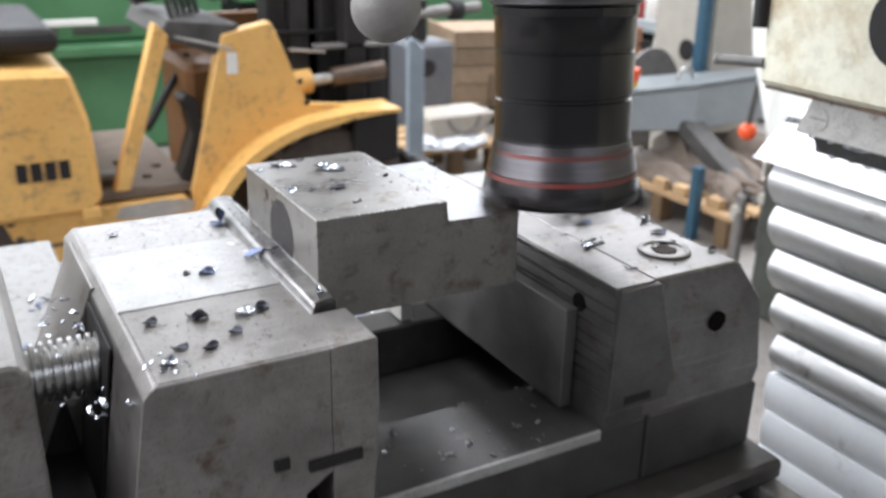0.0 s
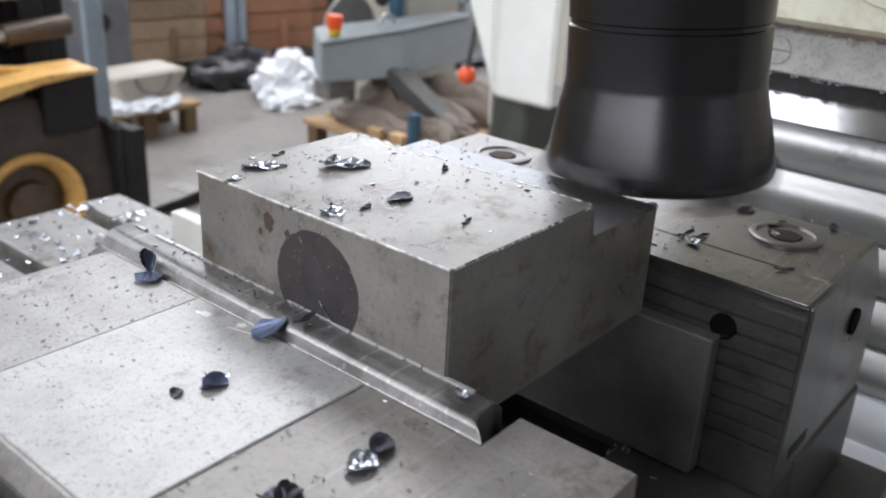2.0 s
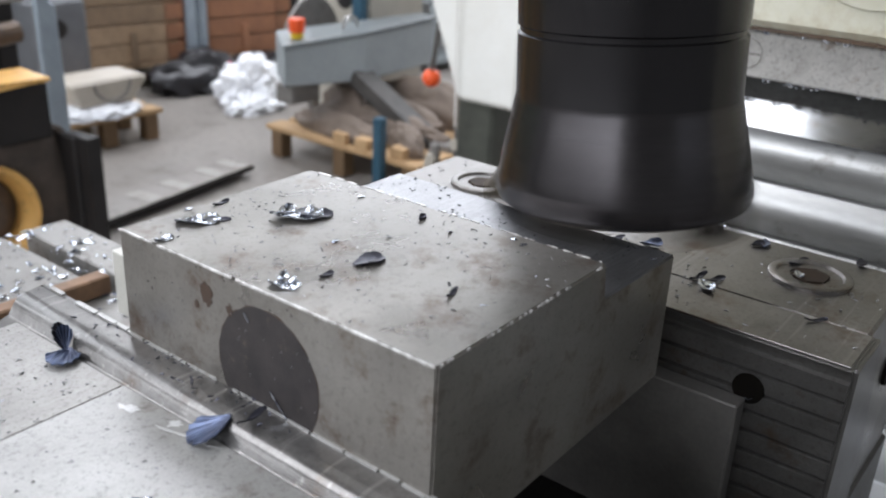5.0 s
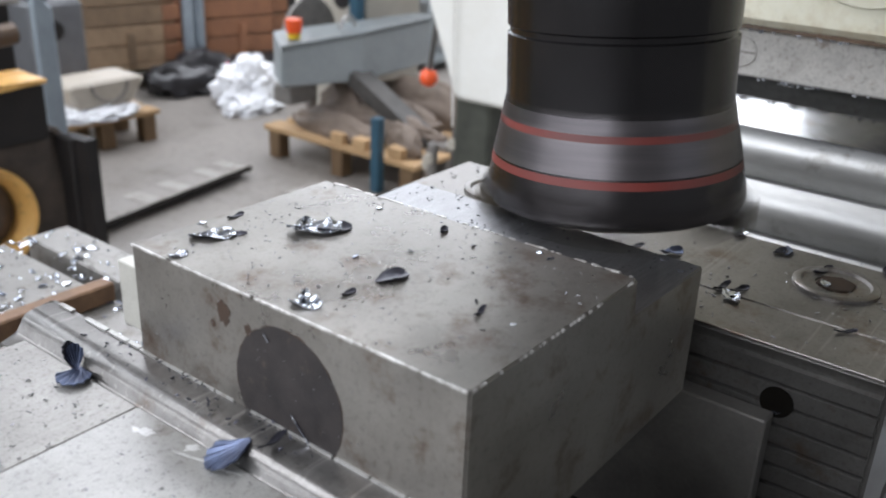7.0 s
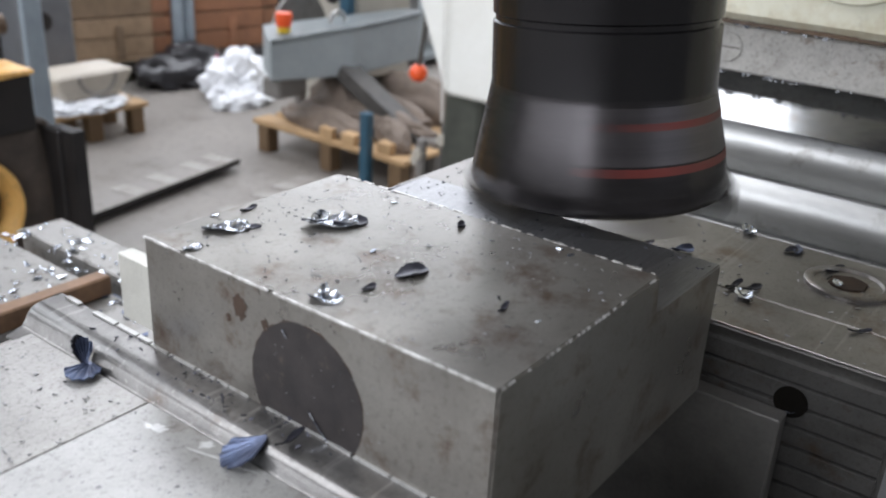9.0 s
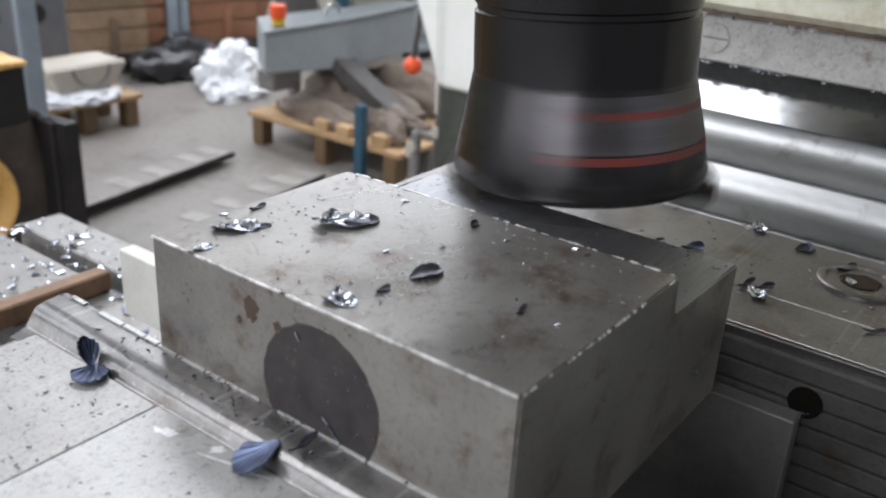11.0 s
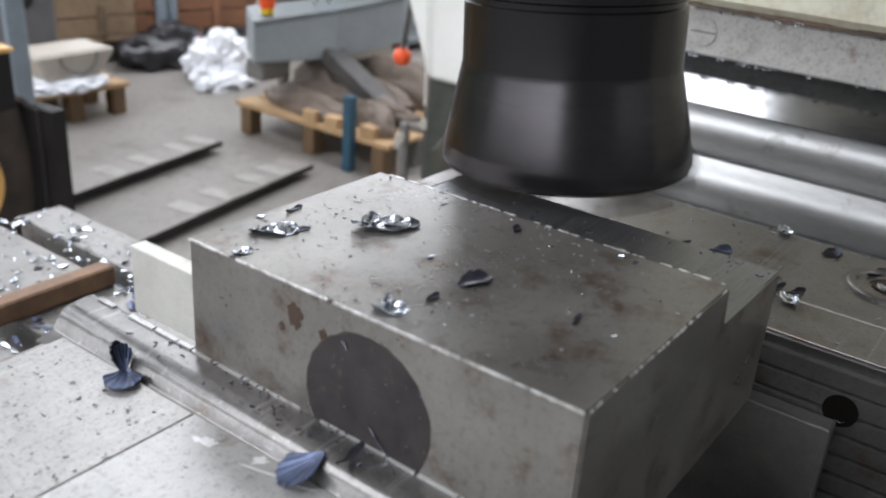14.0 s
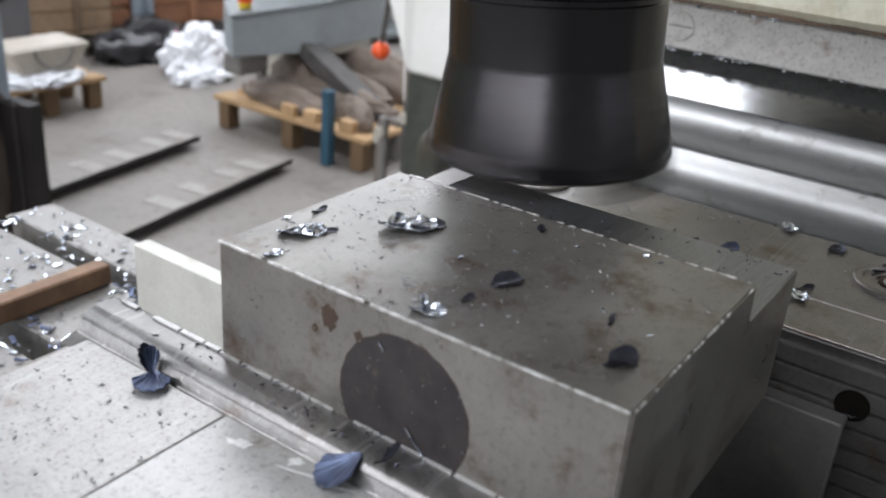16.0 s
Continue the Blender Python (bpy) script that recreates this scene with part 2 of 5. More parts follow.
OLDWOOD = mat("weathered_crate_wood", (0.34, 0.235, 0.15), (0.17, 0.115, 0.07), 0.75, 0.0, 16, 160, 0.35, 0.9, rand=0.25)
REDWOOD = mat("reddish_crate_wood", (0.34, 0.155, 0.08), (0.2, 0.095, 0.055), 0.75, 0.0, 16, 160, 0.35, 0.9, rand=0.2)
# pallet wood darkened by colour for the shade under the deck
LEGWOOD = mat("wood_in_deck_shade", (0.2, 0.125, 0.065), (0.12, 0.075, 0.04), 0.75, 0.0, 16, 160, 0.3, 0.9)
ORANGE = mat("orange_red_plastic", (0.8, 0.1, 0.02), (0.75, 0.085, 0.018), 0.3, 0.0, 12, 100, 0.02, 0.3, rvar=0.05)
YELLOWPLASTIC = mat("yellow_plastic", (0.75, 0.5, 0.03), None, 0.35, 0.0, 12, 100, 0.02, 0.3)
BLUEPIPE = mat("blue_painted_post", (0.035, 0.1, 0.15), (0.025, 0.07, 0.11), 0.45, 0.0, 14, 120, 0.1)
FILM = mat("crumpled_white_film", (0.84, 0.85, 0.87), (0.74, 0.75, 0.78), 0.25, 0.0, 20, 120, 0.2, 0.6)
BLACKBAG = mat("black_plastic_sheet", (0.022, 0.021, 0.024), (0.014, 0.013, 0.015), 0.35, 0.0, 14, 100, 0.3)
PINK = mat("pink_strap", (0.5, 0.09, 0.16), None, 0.5, 0.0, 14, 100, 0.05)
IVORY = mat("ivory_cast_cover", (0.46, 0.415, 0.35), (0.34, 0.3, 0.25), 0.5, 0.0, 10, 120, 0.1, 0.8)
WALL = mat("grey_hall_wall", (0.4, 0.4, 0.39), (0.33, 0.33, 0.32), 0.8, 0.0, 1.2, 30, 0.1)
# darker than WALL so that the -Y faces get less bounce
DARKWALL = mat("dark_unseen_wall", (0.2, 0.2, 0.195), (0.15, 0.15, 0.145), 0.8, 0.0, 1.2, 30, 0.1)
CEIL = mat("grey_hall_ceiling", (0.34, 0.34, 0.34), (0.28, 0.28, 0.28), 0.8, 0.0, 1.2, 30, 0.1)
RUST = mat("rusty_brown_edge", (0.06, 0.034, 0.021), (0.036, 0.024, 0.017), 0.6, 0.2, 60, 300, 0.25, 0.6)
TABLE = mat("worn_machine_table", (0.3, 0.29, 0.275), (0.19, 0.182, 0.172), 0.42, 0.6, 25, 800, 0.25, 0.9, stain=(0.13, 0.105, 0.085), stain_scale=22, stain_amount=0.57, spots=0.6, spot_scale=120)
SCREW = mat("bright_thread_steel", (0.55, 0.54, 0.52), (0.3, 0.29, 0.28), 0.3, 0.85, 60, 500, 0.2)
RED = mat("faded_red_box", (0.45, 0.05, 0.04), None, 0.5, 0.0, 12, 100, 0.05)
LABEL = mat("paper_label", (0.75, 0.74, 0.7), (0.68, 0.66, 0.62), 0.6, 0.0, 30, 100, 0.02)
GREENCAP = mat("bright_green_plastic", (0.1, 0.6, 0.1), None, 0.4, 0.0, 20, 100, 0.02)


# ---- mesh helpers ----
def empty(name, label="", category="", group="", kind="", at=(0, 0, 0)):
    ob = new(name)
    ob.location = at
    return tagged(ob, label, category, group, kind)


def mesh_of(name, bm, mats, smooth=False):
    bmesh.ops.recalc_face_normals(bm, faces=bm.faces[:])
    me = bpy.data.meshes.new(name)
    bm.to_mesh(me)
    bm.free()
    for m in mats if isinstance(mats, (list, tuple)) else [mats]:
        me.materials.append(m)
    if smooth:
        me.polygons.foreach_set("use_smooth", [True] * len(me.polygons))
        me.set_sharp_from_angle(angle=radians(38))
    return me


def part(name, bm, material, parent=None, label="", smooth=False):
    ob = new(name, mesh_of(name, bm, material, smooth))
    ob.parent = parent
    if label:
        ob["label"] = label
    return ob


def box(bm, x0, x1, y0, y1, z0, z1, bevel=0.0, seg=1):
    r = bmesh.ops.create_cube(bm, size=1.0)
    vs = r["verts"]
    for v in vs:
        v.co = Vector(((x0 + x1) / 2 + v.co.x * (x1 - x0), (y0 + y1) / 2 + v.co.y * (y1 - y0), (z0 + z1) / 2 + v.co.z * (z1 - z0)))
    if bevel:
        es = list({e for v in vs for e in v.link_edges})
        bmesh.ops.bevel(bm, geom=es, offset=bevel, segments=seg, affect="EDGES", profile=0.5)
    return bm


def cube(*a, **k):
    return box(bmesh.new(), *a, **k)


def prism(pts, axis, a, b, bevel=0.0, bm=None):
    """A polygon in the plane across the axis, swept from a to b along it."""
    bm = bm or bmesh.new()

    def at(p, d):
        return {"x": (d, p[0], p[1]), "y": (p[0], d, p[1]), "z": (p[0], p[1], d)}[axis]
    lo = [bm.verts.new(at(p, a)) for p in pts]
    hi = [bm.verts.new(at(p, b)) for p in pts]
    n = len(pts)
    fs = [bm.faces.new(lo), bm.faces.new(hi[::-1])]
    fs += [bm.faces.new((lo[i], hi[i], hi[(i + 1) % n], lo[(i + 1) % n])) for i in range(n)]
    if bevel:
        es = list({e for f in fs for e in f.edges})
        bmesh.ops.bevel(bm, geom=es, offset=bevel, segments=1, affect="EDGES")
    return bm


def lathe(profile, seg=48, axis="z", at=(0, 0, 0), bm=None):
    """Turn (radius, height) pairs round an axis."""
    bm = bm or bmesh.new()
    rings = []
    for r, h in profile:
        ring = []
        for i in range(seg):
            a = 2 * math.pi * i / seg
            c, s = max(r, 1e-5) * math.cos(a), max(r, 1e-5) * math.sin(a)
            p = {"z": (c, s, h), "x": (h, c, s), "y": (c, h, s)}[axis]
            ring.append(bm.verts.new(Vector(p) + Vector(at)))
        rings.append(ring)
    for p, q in zip(rings, rings[1:]):
        for i in range(seg):
            bm.faces.new((p[i], p[(i + 1) % seg], q[(i + 1) % seg], q[i]))
    bm.faces.new(rings[0])
    bm.faces.new(rings[-1][::-1])
    return bm


def rod(bm, p, q, r, seg=12):
    p, q = Vector(p), Vector(q)
    d = (q - p).normalized()
    u = d.orthogonal().normalized()
    w = d.cross(u)
    rings = [[bm.verts.new(c + (u * math.cos(2 * math.pi * i / seg) + w * math.sin(2 * math.pi * i / seg)) * r) for i in range(seg)] for c in (p, q)]
    for i in range(seg):
        bm.faces.new((rings[0][i], rings[0][(i + 1) % seg], rings[1][(i + 1) % seg], rings[1][i]))
    bm.faces.new(rings[0])
    bm.faces.new(rings[1][::-1])
    return bm


def beam(bm, p, q, w, h, up=(0, 0, 1)):
    """A straight bar of w by h from p to q."""
    p, q = Vector(p), Vector(q)
    d = (q - p).normalized()
    s = d.cross(Vector(up)).normalized()
    n = s.cross(d)
    c = [(-1, -1), (1, -1), (1, 1), (-1, 1)]
    lo = [bm.verts.new(p + s * (w / 2 * i) + n * (h / 2 * j)) for i, j in c]
    hi = [bm.verts.new(q + s * (w / 2 * i) + n * (h / 2 * j)) for i, j in c]
    bm.faces.new(lo), bm.faces.new(hi[::-1])
    for i in range(4):
        bm.faces.new((lo[i], lo[(i + 1) % 4], hi[(i + 1) % 4], hi[i]))
    return bm


def ball(bm, c, r, su=20, sv=14):
    bmesh.ops.create_uvsphere(bm, u_segments=su, v_segments=sv, radius=r, matrix=Matrix.Translation(c))
    return bm


def structure(name, bm, material, label, smooth=False):
    return tagged(part(name, bm, material, smooth=smooth), label, kind="structure")


def lump(seed, sx, sy, sz, rough=0.3, scale=5.0, sub=4):
    """A crumpled heap with a flat foot."""
    bm = bmesh.new()
    bmesh.ops.create_icosphere(bm, subdivisions=sub, radius=1.0)
    for v in bm.verts:
        n = noise.noise(v.co * scale + Vector((seed, seed * 2, 0))) + 0.6 * noise.noise(v.co * scale * 2.7 + Vector((0, seed, 3)))
        c = v.co * (1 + rough * n)
        v.co = Vector((c.x * sx, c.y * sy, max(c.z * sz, -0.25 * sz) + 0.25 * sz))
    return bm


MOVING = []   # things that ride on the machine table

# ---- the hall ----
structure("floor", cube(-6, 8, -5, 10, -0.2, 0), CONCRETE, "grey oil-stained concrete workshop floor")
bm = bmesh.new()
box(bm, -6, 8, 10, 10.25, 0, 2.6), box(bm, -6, 8, 10, 10.25, 4.6, 6), box(bm, -6, -4.2, 10, 10.25, 2.6, 4.6), box(bm, 7.2, 8, 10, 10.25, 2.6, 4.6)
structure("wall_north", bm, WALL, "grey plastered hall wall with a high window band")
# unseen south wall, added dark to hold back light on the -Y faces
bm = bmesh.new()
box(bm, -6, 8, -5.25, -5, 0, 2.3), box(bm, -6, 8, -5.25, -5, 4.5, 6), box(bm, -6, -1.1, -5.25, -5, 2.3, 4.5), box(bm, 7.1, 8, -5.25, -5, 2.3, 4.5)
structure("wall_south", bm, DARKWALL, "unseen dark grey hall wall with an opening for the fill lamp")
bm = bmesh.new()
box(bm, 8, 8.25, -5, 10, 0, 2.4), box(bm, 8, 8.25, -5, 10, 4.8, 6), box(bm, 8, 8.25, -5, 0.9, 2.4, 4.8), box(bm, 8, 8.25, 9.1, 10, 2.4, 4.8)
structure("wall_east", bm, WALL, "grey plastered hall wall with a tall window band")
bm = bmesh.new()
box(bm, -6.25, -6, -5, 10, 0, 2.2), box(bm, -6.25, -6, -5, 10, 4.2, 6), box(bm, -6.25, -6, -5, -2.4, 2.2, 4.2), box(bm, -6.25, -6, 7.2, 10, 2.2, 4.2)
structure("wall_west", bm, WALL, "grey plastered hall wall with a long window")
bm = bmesh.new()
for x0, x1 in ((-6, -3.4), (-1.0, 2.8), (5.2, 8)):
    box(bm, x0, x1, -5, 10, 6, 6.2)
for x0, x1 in ((-3.4, -1.0), (2.8, 5.2)):
    box(bm, x0, x1, -5, 0.2, 6, 6.2), box(bm, x0, x1, 7.6, 10, 6, 6.2)
structure("ceiling", bm, CEIL, "grey hall ceiling with long roof lights")

# ---- the machine vise ----
vise = empty("machine_vise", "worn grey steel machine vise bolted to the milling table", "vise")
MOVING.append(vise)
YN, YF = -0.059, 0.15       # ends of the moving jaw
# moving jaw: body with a sloped front and a clearance at its foot
bm = prism([(-0.112, 0.99), (-0.098, 1.078), (-0.093, 1.0825), (-0.01805, 1.0825), (-0.01805, 1.02), (-0.032, 1.012), (-0.032, 0.99)], "y", YN + 0.001, YF, 0.0005)
near_jaw = part("moving_jaw", bm, JAW, vise, "worn cast jaw with a bright top")
part("ground_pad", cube(-0.0925, -0.0131, 0.0185, 0.094, 1.0822, 1.0834, bevel=0.0004), JAWTOP, near_jaw, "bright ground pad")
part("front_pad", cube(-0.0915, -0.0131, YN + 0.003, 0.0182, 1.0822, 1.0829, bevel=0.0003), JAW, near_jaw)
part("rear_pad", cube(-0.0915, -0.0131, 0.0945, YF - 0.002, 1.0822, 1.083, bevel=0.0003), JAWMID, near_jaw)
bm = prism([(-0.018, 0.992), (-0.018, 1.0818), (-0.0122, 1.0828), (-0.0108, 1.0862), (-0.0092, 1.0880), (-0.0060, 1.0888), (-0.0010, 1.0886), (0.0006, 1.0890), (0.0015, 1.0872), (0.0015, 0.992)], "y", -0.0225, YF + 0.004, 0.0004)
for v in bm.verts:
    if v.co.y < -0.02 and v.co.z > 1.0835:
        v.co.y += (v.co.z - 1.0835) * 1.1
        v.co.z = 1.0835 + (v.co.z - 1.0835) * 0.6
part("jaw_plate", bm, LIP, vise, "oily jaw plate with a raised lip", True)
bm = prism([(-0.018, 0.992), (-0.018, 1.0826), (-0.012, 1.0830), (0.0038, 1.0834), (0.0046, 1.0826), (0.0052, 1.05), (0.002, 0.992)], "y", YN + 0.001, -0.023, 0.0003)
part("jaw_plate_end", bm, JAW, vise)
rb = random.Random(17)
bm = bmesh.new()
y = -0.017
while y < YF:
    d, w = rb.uniform(0.002, 0.011), rb.uniform(0.0, 0.0005)
    e = min(y + d, YF)
    if rb.random() < 0.85:
        beam(bm, (w / 2, y, 1.0887 - 0.0119 * (YF - y)), (w / 2, e, 1.0887 - 0.0119 * (YF - e)), 0.0016 - w, 0.0009 + w)
    y += d + rb.uniform(0.0, 0.001)
part("worn_edge", bm, JAWTOP, vise, "bright rubbed edge of the lip")
# black pieces on the surface paint the shade of slot and notch
part("foot_slot", cube(-0.03, -0.004, YN - 0.0012, YN + 0.004, 1.0235, 1.029, bevel=0.0004), BLACK, vise, "flat dark piece for the shade in a slot")
part("foot_notch", cube(-0.046, -0.039, YN - 0.001, YN + 0.004, 1.0285, 1.034, bevel=0.0004), BLACK, vise, "flat dark piece for the shade in a notch")
part("side_sheet", prism([(-0.0935, 1.079), (-0.0975, 1.081), (-0.135, 0.992), (-0.131, 0.99)], "y", 0.06, 0.134, 0.0006), JAW, vise, "sloping side sheet")
# no recess is cut: a thin black sheet paints its shade
part("side_recess_shade", prism([(-0.0996, 1.075), (-0.1006, 1.075), (-0.1126, 0.992), (-0.1116, 0.992)], "y", 0.0, 0.058), BLACK, vise, "thin black sheet for the shade of a recess")
for x, y, rx, ry, sd in ((-0.0190, 0.0835, 0.0020, 0.0040, 1), (-0.0155, 0.0690, 0.0017, 0.0022, 2), (-0.0180, 0.0665, 0.0005, 0.0060, 3), (-0.0160, 0.0560, 0.0004, 0.005, 4)):
    ring = []
    for i in range(28):
        a = 2 * math.pi * i / 28
        w = 0.75 + 0.75 * noise.noise(Vector((2.2 * math.cos(a), 2.2 * math.sin(a), sd * 3.1)))
        ring.append((x + rx * w * math.cos(a) - 0.25 * ry * w * math.sin(a), y + ry * w * math.sin(a)))
    part("scuff_mark", prism(ring, "z", 1.0832, 1.08347), SCUFF, near_jaw, "white scraped mark")
# the fixed jaw: trapezoid body and serrated plate
XJ = 0.1465
bm = prism([(0.1745, 0.99), (0.1745, 1.0755), (0.236, 1.0755), (0.24, 1.073), (0.2614, 1.0468), (0.269, 1.0), (0.262, 0.985), (0.262, 0.972), (0.24, 0.97)], "y", -0.049, 0.172, 0.0012)
far_jaw = part("fixed_jaw", bm, FIXED, vise, "grey cast fixed jaw, oily and scratched")
PTS = [(XJ + 0.0005, 1.0747), (0.1742, 1.0747), (0.1742, 1.05), (0.1742, 0.99), (XJ, 0.99)]
z = 1.004
groove = []
while z < 1.07:
    groove += [(XJ, z), (XJ, z + 0.0055), (XJ + 0.0016, z + 0.0062), (XJ + 0.0016, z + 0.0069)]
    z += 0.0075
bm = prism(PTS + groove + [(XJ, 1.0743)], "y", -0.051, 0.171)
plate = part("jaw_plate", bm, PLATE, vise, "serrated steel jaw plate")
part("top_face", cube(XJ + 0.0008, 0.1743, -0.0502, 0.1705, 1.0746, 1.0756, bevel=0.0003), FIXED, vise)
part("plate_corner", prism([(0.1752, 1.0742), (0.1775, 1.0742), (0.1945, 1.0155), (0.1905, 1.0), (0.1470, 0.9995), (0.1490, 1.0742)], "y", -0.0525, -0.0475, 0.0008), PLATE, vise)
for yy in (-0.018, 0.135):
    ring = part("screw_head", lathe([(0.0155, 1.0752), (0.0155, 1.0767), (0.0148, 1.0772), (0.0125, 1.0772), (0.0118, 1.0762), (0.0075, 1.0762), (0.0075, 1.0725)], 40, at=(0.209, yy, 0)), FIXED, vise, "socket screw head in a counterbore", True)
    # solid hexagon: dark rusty colour paints the shade of the socket
    hx = lathe([(0.0072, 1.0748), (0.0072, 1.0766)], 6, at=(0.209, yy, 0))
    part("hex_socket", hx, SOCKET, ring, "rusty brown hexagon, the socket's depth shade in its colour")
# both holes are uncut: flat discs carry the shade of their depth
part("side_hole", lathe([(0.0062, -0.0505), (0.0062, -0.0485)], 24, "y", (0.2258, 0, 1.04)), HOLE, vise, "drilled hole, its shade a flat near-black disc")
part("plate_hole", lathe([(0.0055, XJ - 0.0006), (0.0055, XJ + 0.001)], 24, "x", (0, -0.021, 1.0565)), HOLE, vise, "round hole, its shade a flat near-black disc")
# slot shade painted as a black bar on the plate corner
part("jaw_foot_slot", cube(0.158, 0.178, -0.0528, -0.047, 1.003, 1.009, bevel=0.0005), BLACK, vise, "flat dark piece for the shade in a slot")
# bed with two rails
part("bed_floor", cube(-0.2, 0.268, 0.0125, 0.1195, 0.9455, 0.955, bevel=0.001), BEDIRON, vise, "dark oily bed floor")
part("bed_rail", cube(-0.2, 0.1795, -0.05, 0.012, 0.9455, 0.9895, bevel=0.0015), BEDIRON, vise, "oily cast iron rail")
part("bed_rail", cube(-0.2, 0.1795, 0.12, 0.148, 0.9455, 0.9895, bevel=0.0015), BEDIRON, vise)
part("jaw_base", cube(0.18, 0.268, -0.0505, 0.17, 0.9458, 0.9898, bevel=0.0015), BEDIRON, vise)
part("bed_flange", cube(-0.2, 0.275, -0.075, 0.19, 0.9305, 0.9455, bevel=0.003), BEDIRON, vise)
part("rail_edge", cube(0.003, 0.145, -0.0515, -0.0495, 0.984, 0.9905, bevel=0.0004), JAWTOP, vise, "bright worn rail edge")
# screw and its nut housing
bm = bmesh.new()
prof = [(0.012, -0.15)]
xx = -0.148
while xx < -0.098:
    prof += [(0.0145, xx), (0.0145, xx + 0.0018), (0.0115, xx + 0.0024), (0.0115, xx + 0.0036)]
    xx += 0.0042
lathe(prof + [(0.012, -0.096)], 28, "x", (0, 0.03, 1.055), bm)
part("lead_screw", bm, SCREW, vise, "bright threaded lead screw", True)
bm = prism([(-0.21, 0.945), (-0.21, 1.095), (-0.203, 1.103), (-0.141, 1.103), (-0.136, 1.098), (-0.134, 0.945)], "y", -0.056, 0.12, 0.0015)
part("nut_housing", bm, JAW, vise, "grey cast nut housing")

# ---- the workpiece ----
work = empty("steel_block", "ground grey steel block with a milled step, clamped in the vise", "workpiece")
MOVING.append(work)
BX, BL, BZ0, BZ, SX, SZ = 0.117, 0.11, 1.066, 1.12, 0.072, 1.1085
bm = prism([(0, BZ0), (BX, BZ0), (BX, SZ), (SX + 0.003, SZ), (SX + 0.0011, SZ + 0.0009), (SX, SZ + 0.003), (SX, BZ), (0, BZ)], "y", 0, BL)
es = [e for e in bm.edges if not all(SX - 1e-5 < v.co.x < SX + 0.0031 and SZ - 1e-5 < v.co.z < SZ + 0.0031 for v in e.verts)]
bmesh.ops.bevel(bm, geom=es, offset=0.00055, segments=2, affect="EDGES")
bm.normal_update()
for f in bm.faces:
    c = f.calc_center_median()
    if c.x > SX - 0.0002 and c.z > SZ - 0.0004 and abs(f.normal.y) < 0.3 and f.normal.x < 0.5 and c.z < BZ - 0.0007:
        f.material_index = 1
    if c.z > BZ - 0.0007 and 0.2 < f.normal.z < 0.98:
        f.material_index = 2
part("body", bm, [BLOCK, MILLED, EDGE], work)
ring = [(0.052 + (0.0178 + 0.0003 * noise.noise(Vector((3 * math.cos(i / 10.19), 3 * math.sin(i / 10.19), 5)))) * math.cos(i / 10.19), 1.0972 + (0.0178 + 0.0003 * noise.noise(Vector((3 * math.cos(i / 10.19), 3 * math.sin(i / 10.19), 9)))) * math.sin(i / 10.19)) for i in range(64)]
rim = [(0.052 + (0.0180 + 0.0009 * noise.noise(Vector((5 * math.cos(i / 15.28), 5 * math.sin(i / 15.28), 2)))) * math.cos(i / 15.28), 1.0972 + (0.0180 + 0.0009 * noise.noise(Vector((5 * math.cos(i / 15.28), 5 * math.sin(i / 15.28), 7)))) * math.sin(i / 15.28)) for i in range(96)]
part("rust_ring", prism(rim, "x", -0.00004, 0.0008), RUST, work, "thin rusty ring round the plug")
part("round_insert", prism(ring, "x", -0.00008, 0.0012), PLUG, work, "dark round steel plug")
for cy, cz, rr, sd in ((0.0738, 1.1122, 0.0034, 1), (0.0652, 1.1106, 0.0016, 2), (0.078, 1.108, 0.0012, 3)):
    bm = bmesh.new()
    ring = [(cy + rr * (0.7 + 0.5 * noise.noise(Vector((math.cos(a) * 2, math.sin(a) * 2, sd)))) * math.cos(a), cz + rr * (0.9 + 0.5 * noise.noise(Vector((math.cos(a) * 2, math.sin(a) * 2, sd + 9)))) * math.sin(a)) for a in [2 * math.pi * i / 18 for i in range(18)]]
    part("rust_stain", prism(ring, "x", -0.0001, 0.0004, bm=bm), RUST, work, "brown rust stain")
for k, (y0, z0, y1, z1) in enumerate(((0.0505, 1.0935, 0.0445, 1.0875), (0.0445, 1.0875, 0.0418, 1.0862), (0.0575, 1.1102, 0.0590, 1.1120))):
    part("stuck_strand", rod(bmesh.new(), (-0.0006, y0, z0), (-0.0005, y1, z1), 0.00022, 6), CHIP if k != 1 else RUST, work, "thin bright strand stuck to the face")
bm = bmesh.new()
rb = random.Random(23)
for k in range(60):
    y, z, r = rb.uniform(0.002, BL - 0.002), rb.uniform(1.0915, 1.1195), rb.uniform(0.00005, 0.00012)
    box(bm, -0.0003, 0.0002, y - r, y + r, z - r, z + r)
tagged(part("face_specks", bm, SPECK, work, "fine specks of swarf stuck to the face"), kind="stuff")
# burrs along the top edges
bm = bmesh.new()
rb = random.Random(5)
for k in range(230):
    y = rb.uniform(0.001, BL - 0.001)
    r = rb.uniform(0.00006, 0.00028)
    box(bm, -r, r, y - r * rb.uniform(1, 8), y + r * rb.uniform(1, 8), BZ - r - 0.0002, BZ + r * 0.5)
for k in range(24):
    x = rb.uniform(0.001, SX)
    r = rb.uniform(0.0001, 0.00028)
    box(bm, x - r * 2, x + r * 2, -r, r, BZ - r - 0.0002, BZ + r * 0.5)
for k in range(70):
    y = rb.uniform(0.001, BL - 0.001)
    r = rb.uniform(0.0002, 0.0006)
    box(bm, SX - r, SX + r * 0.6, y - r * 2, y + r * 2, BZ - r * 2, BZ + r * 0.3)
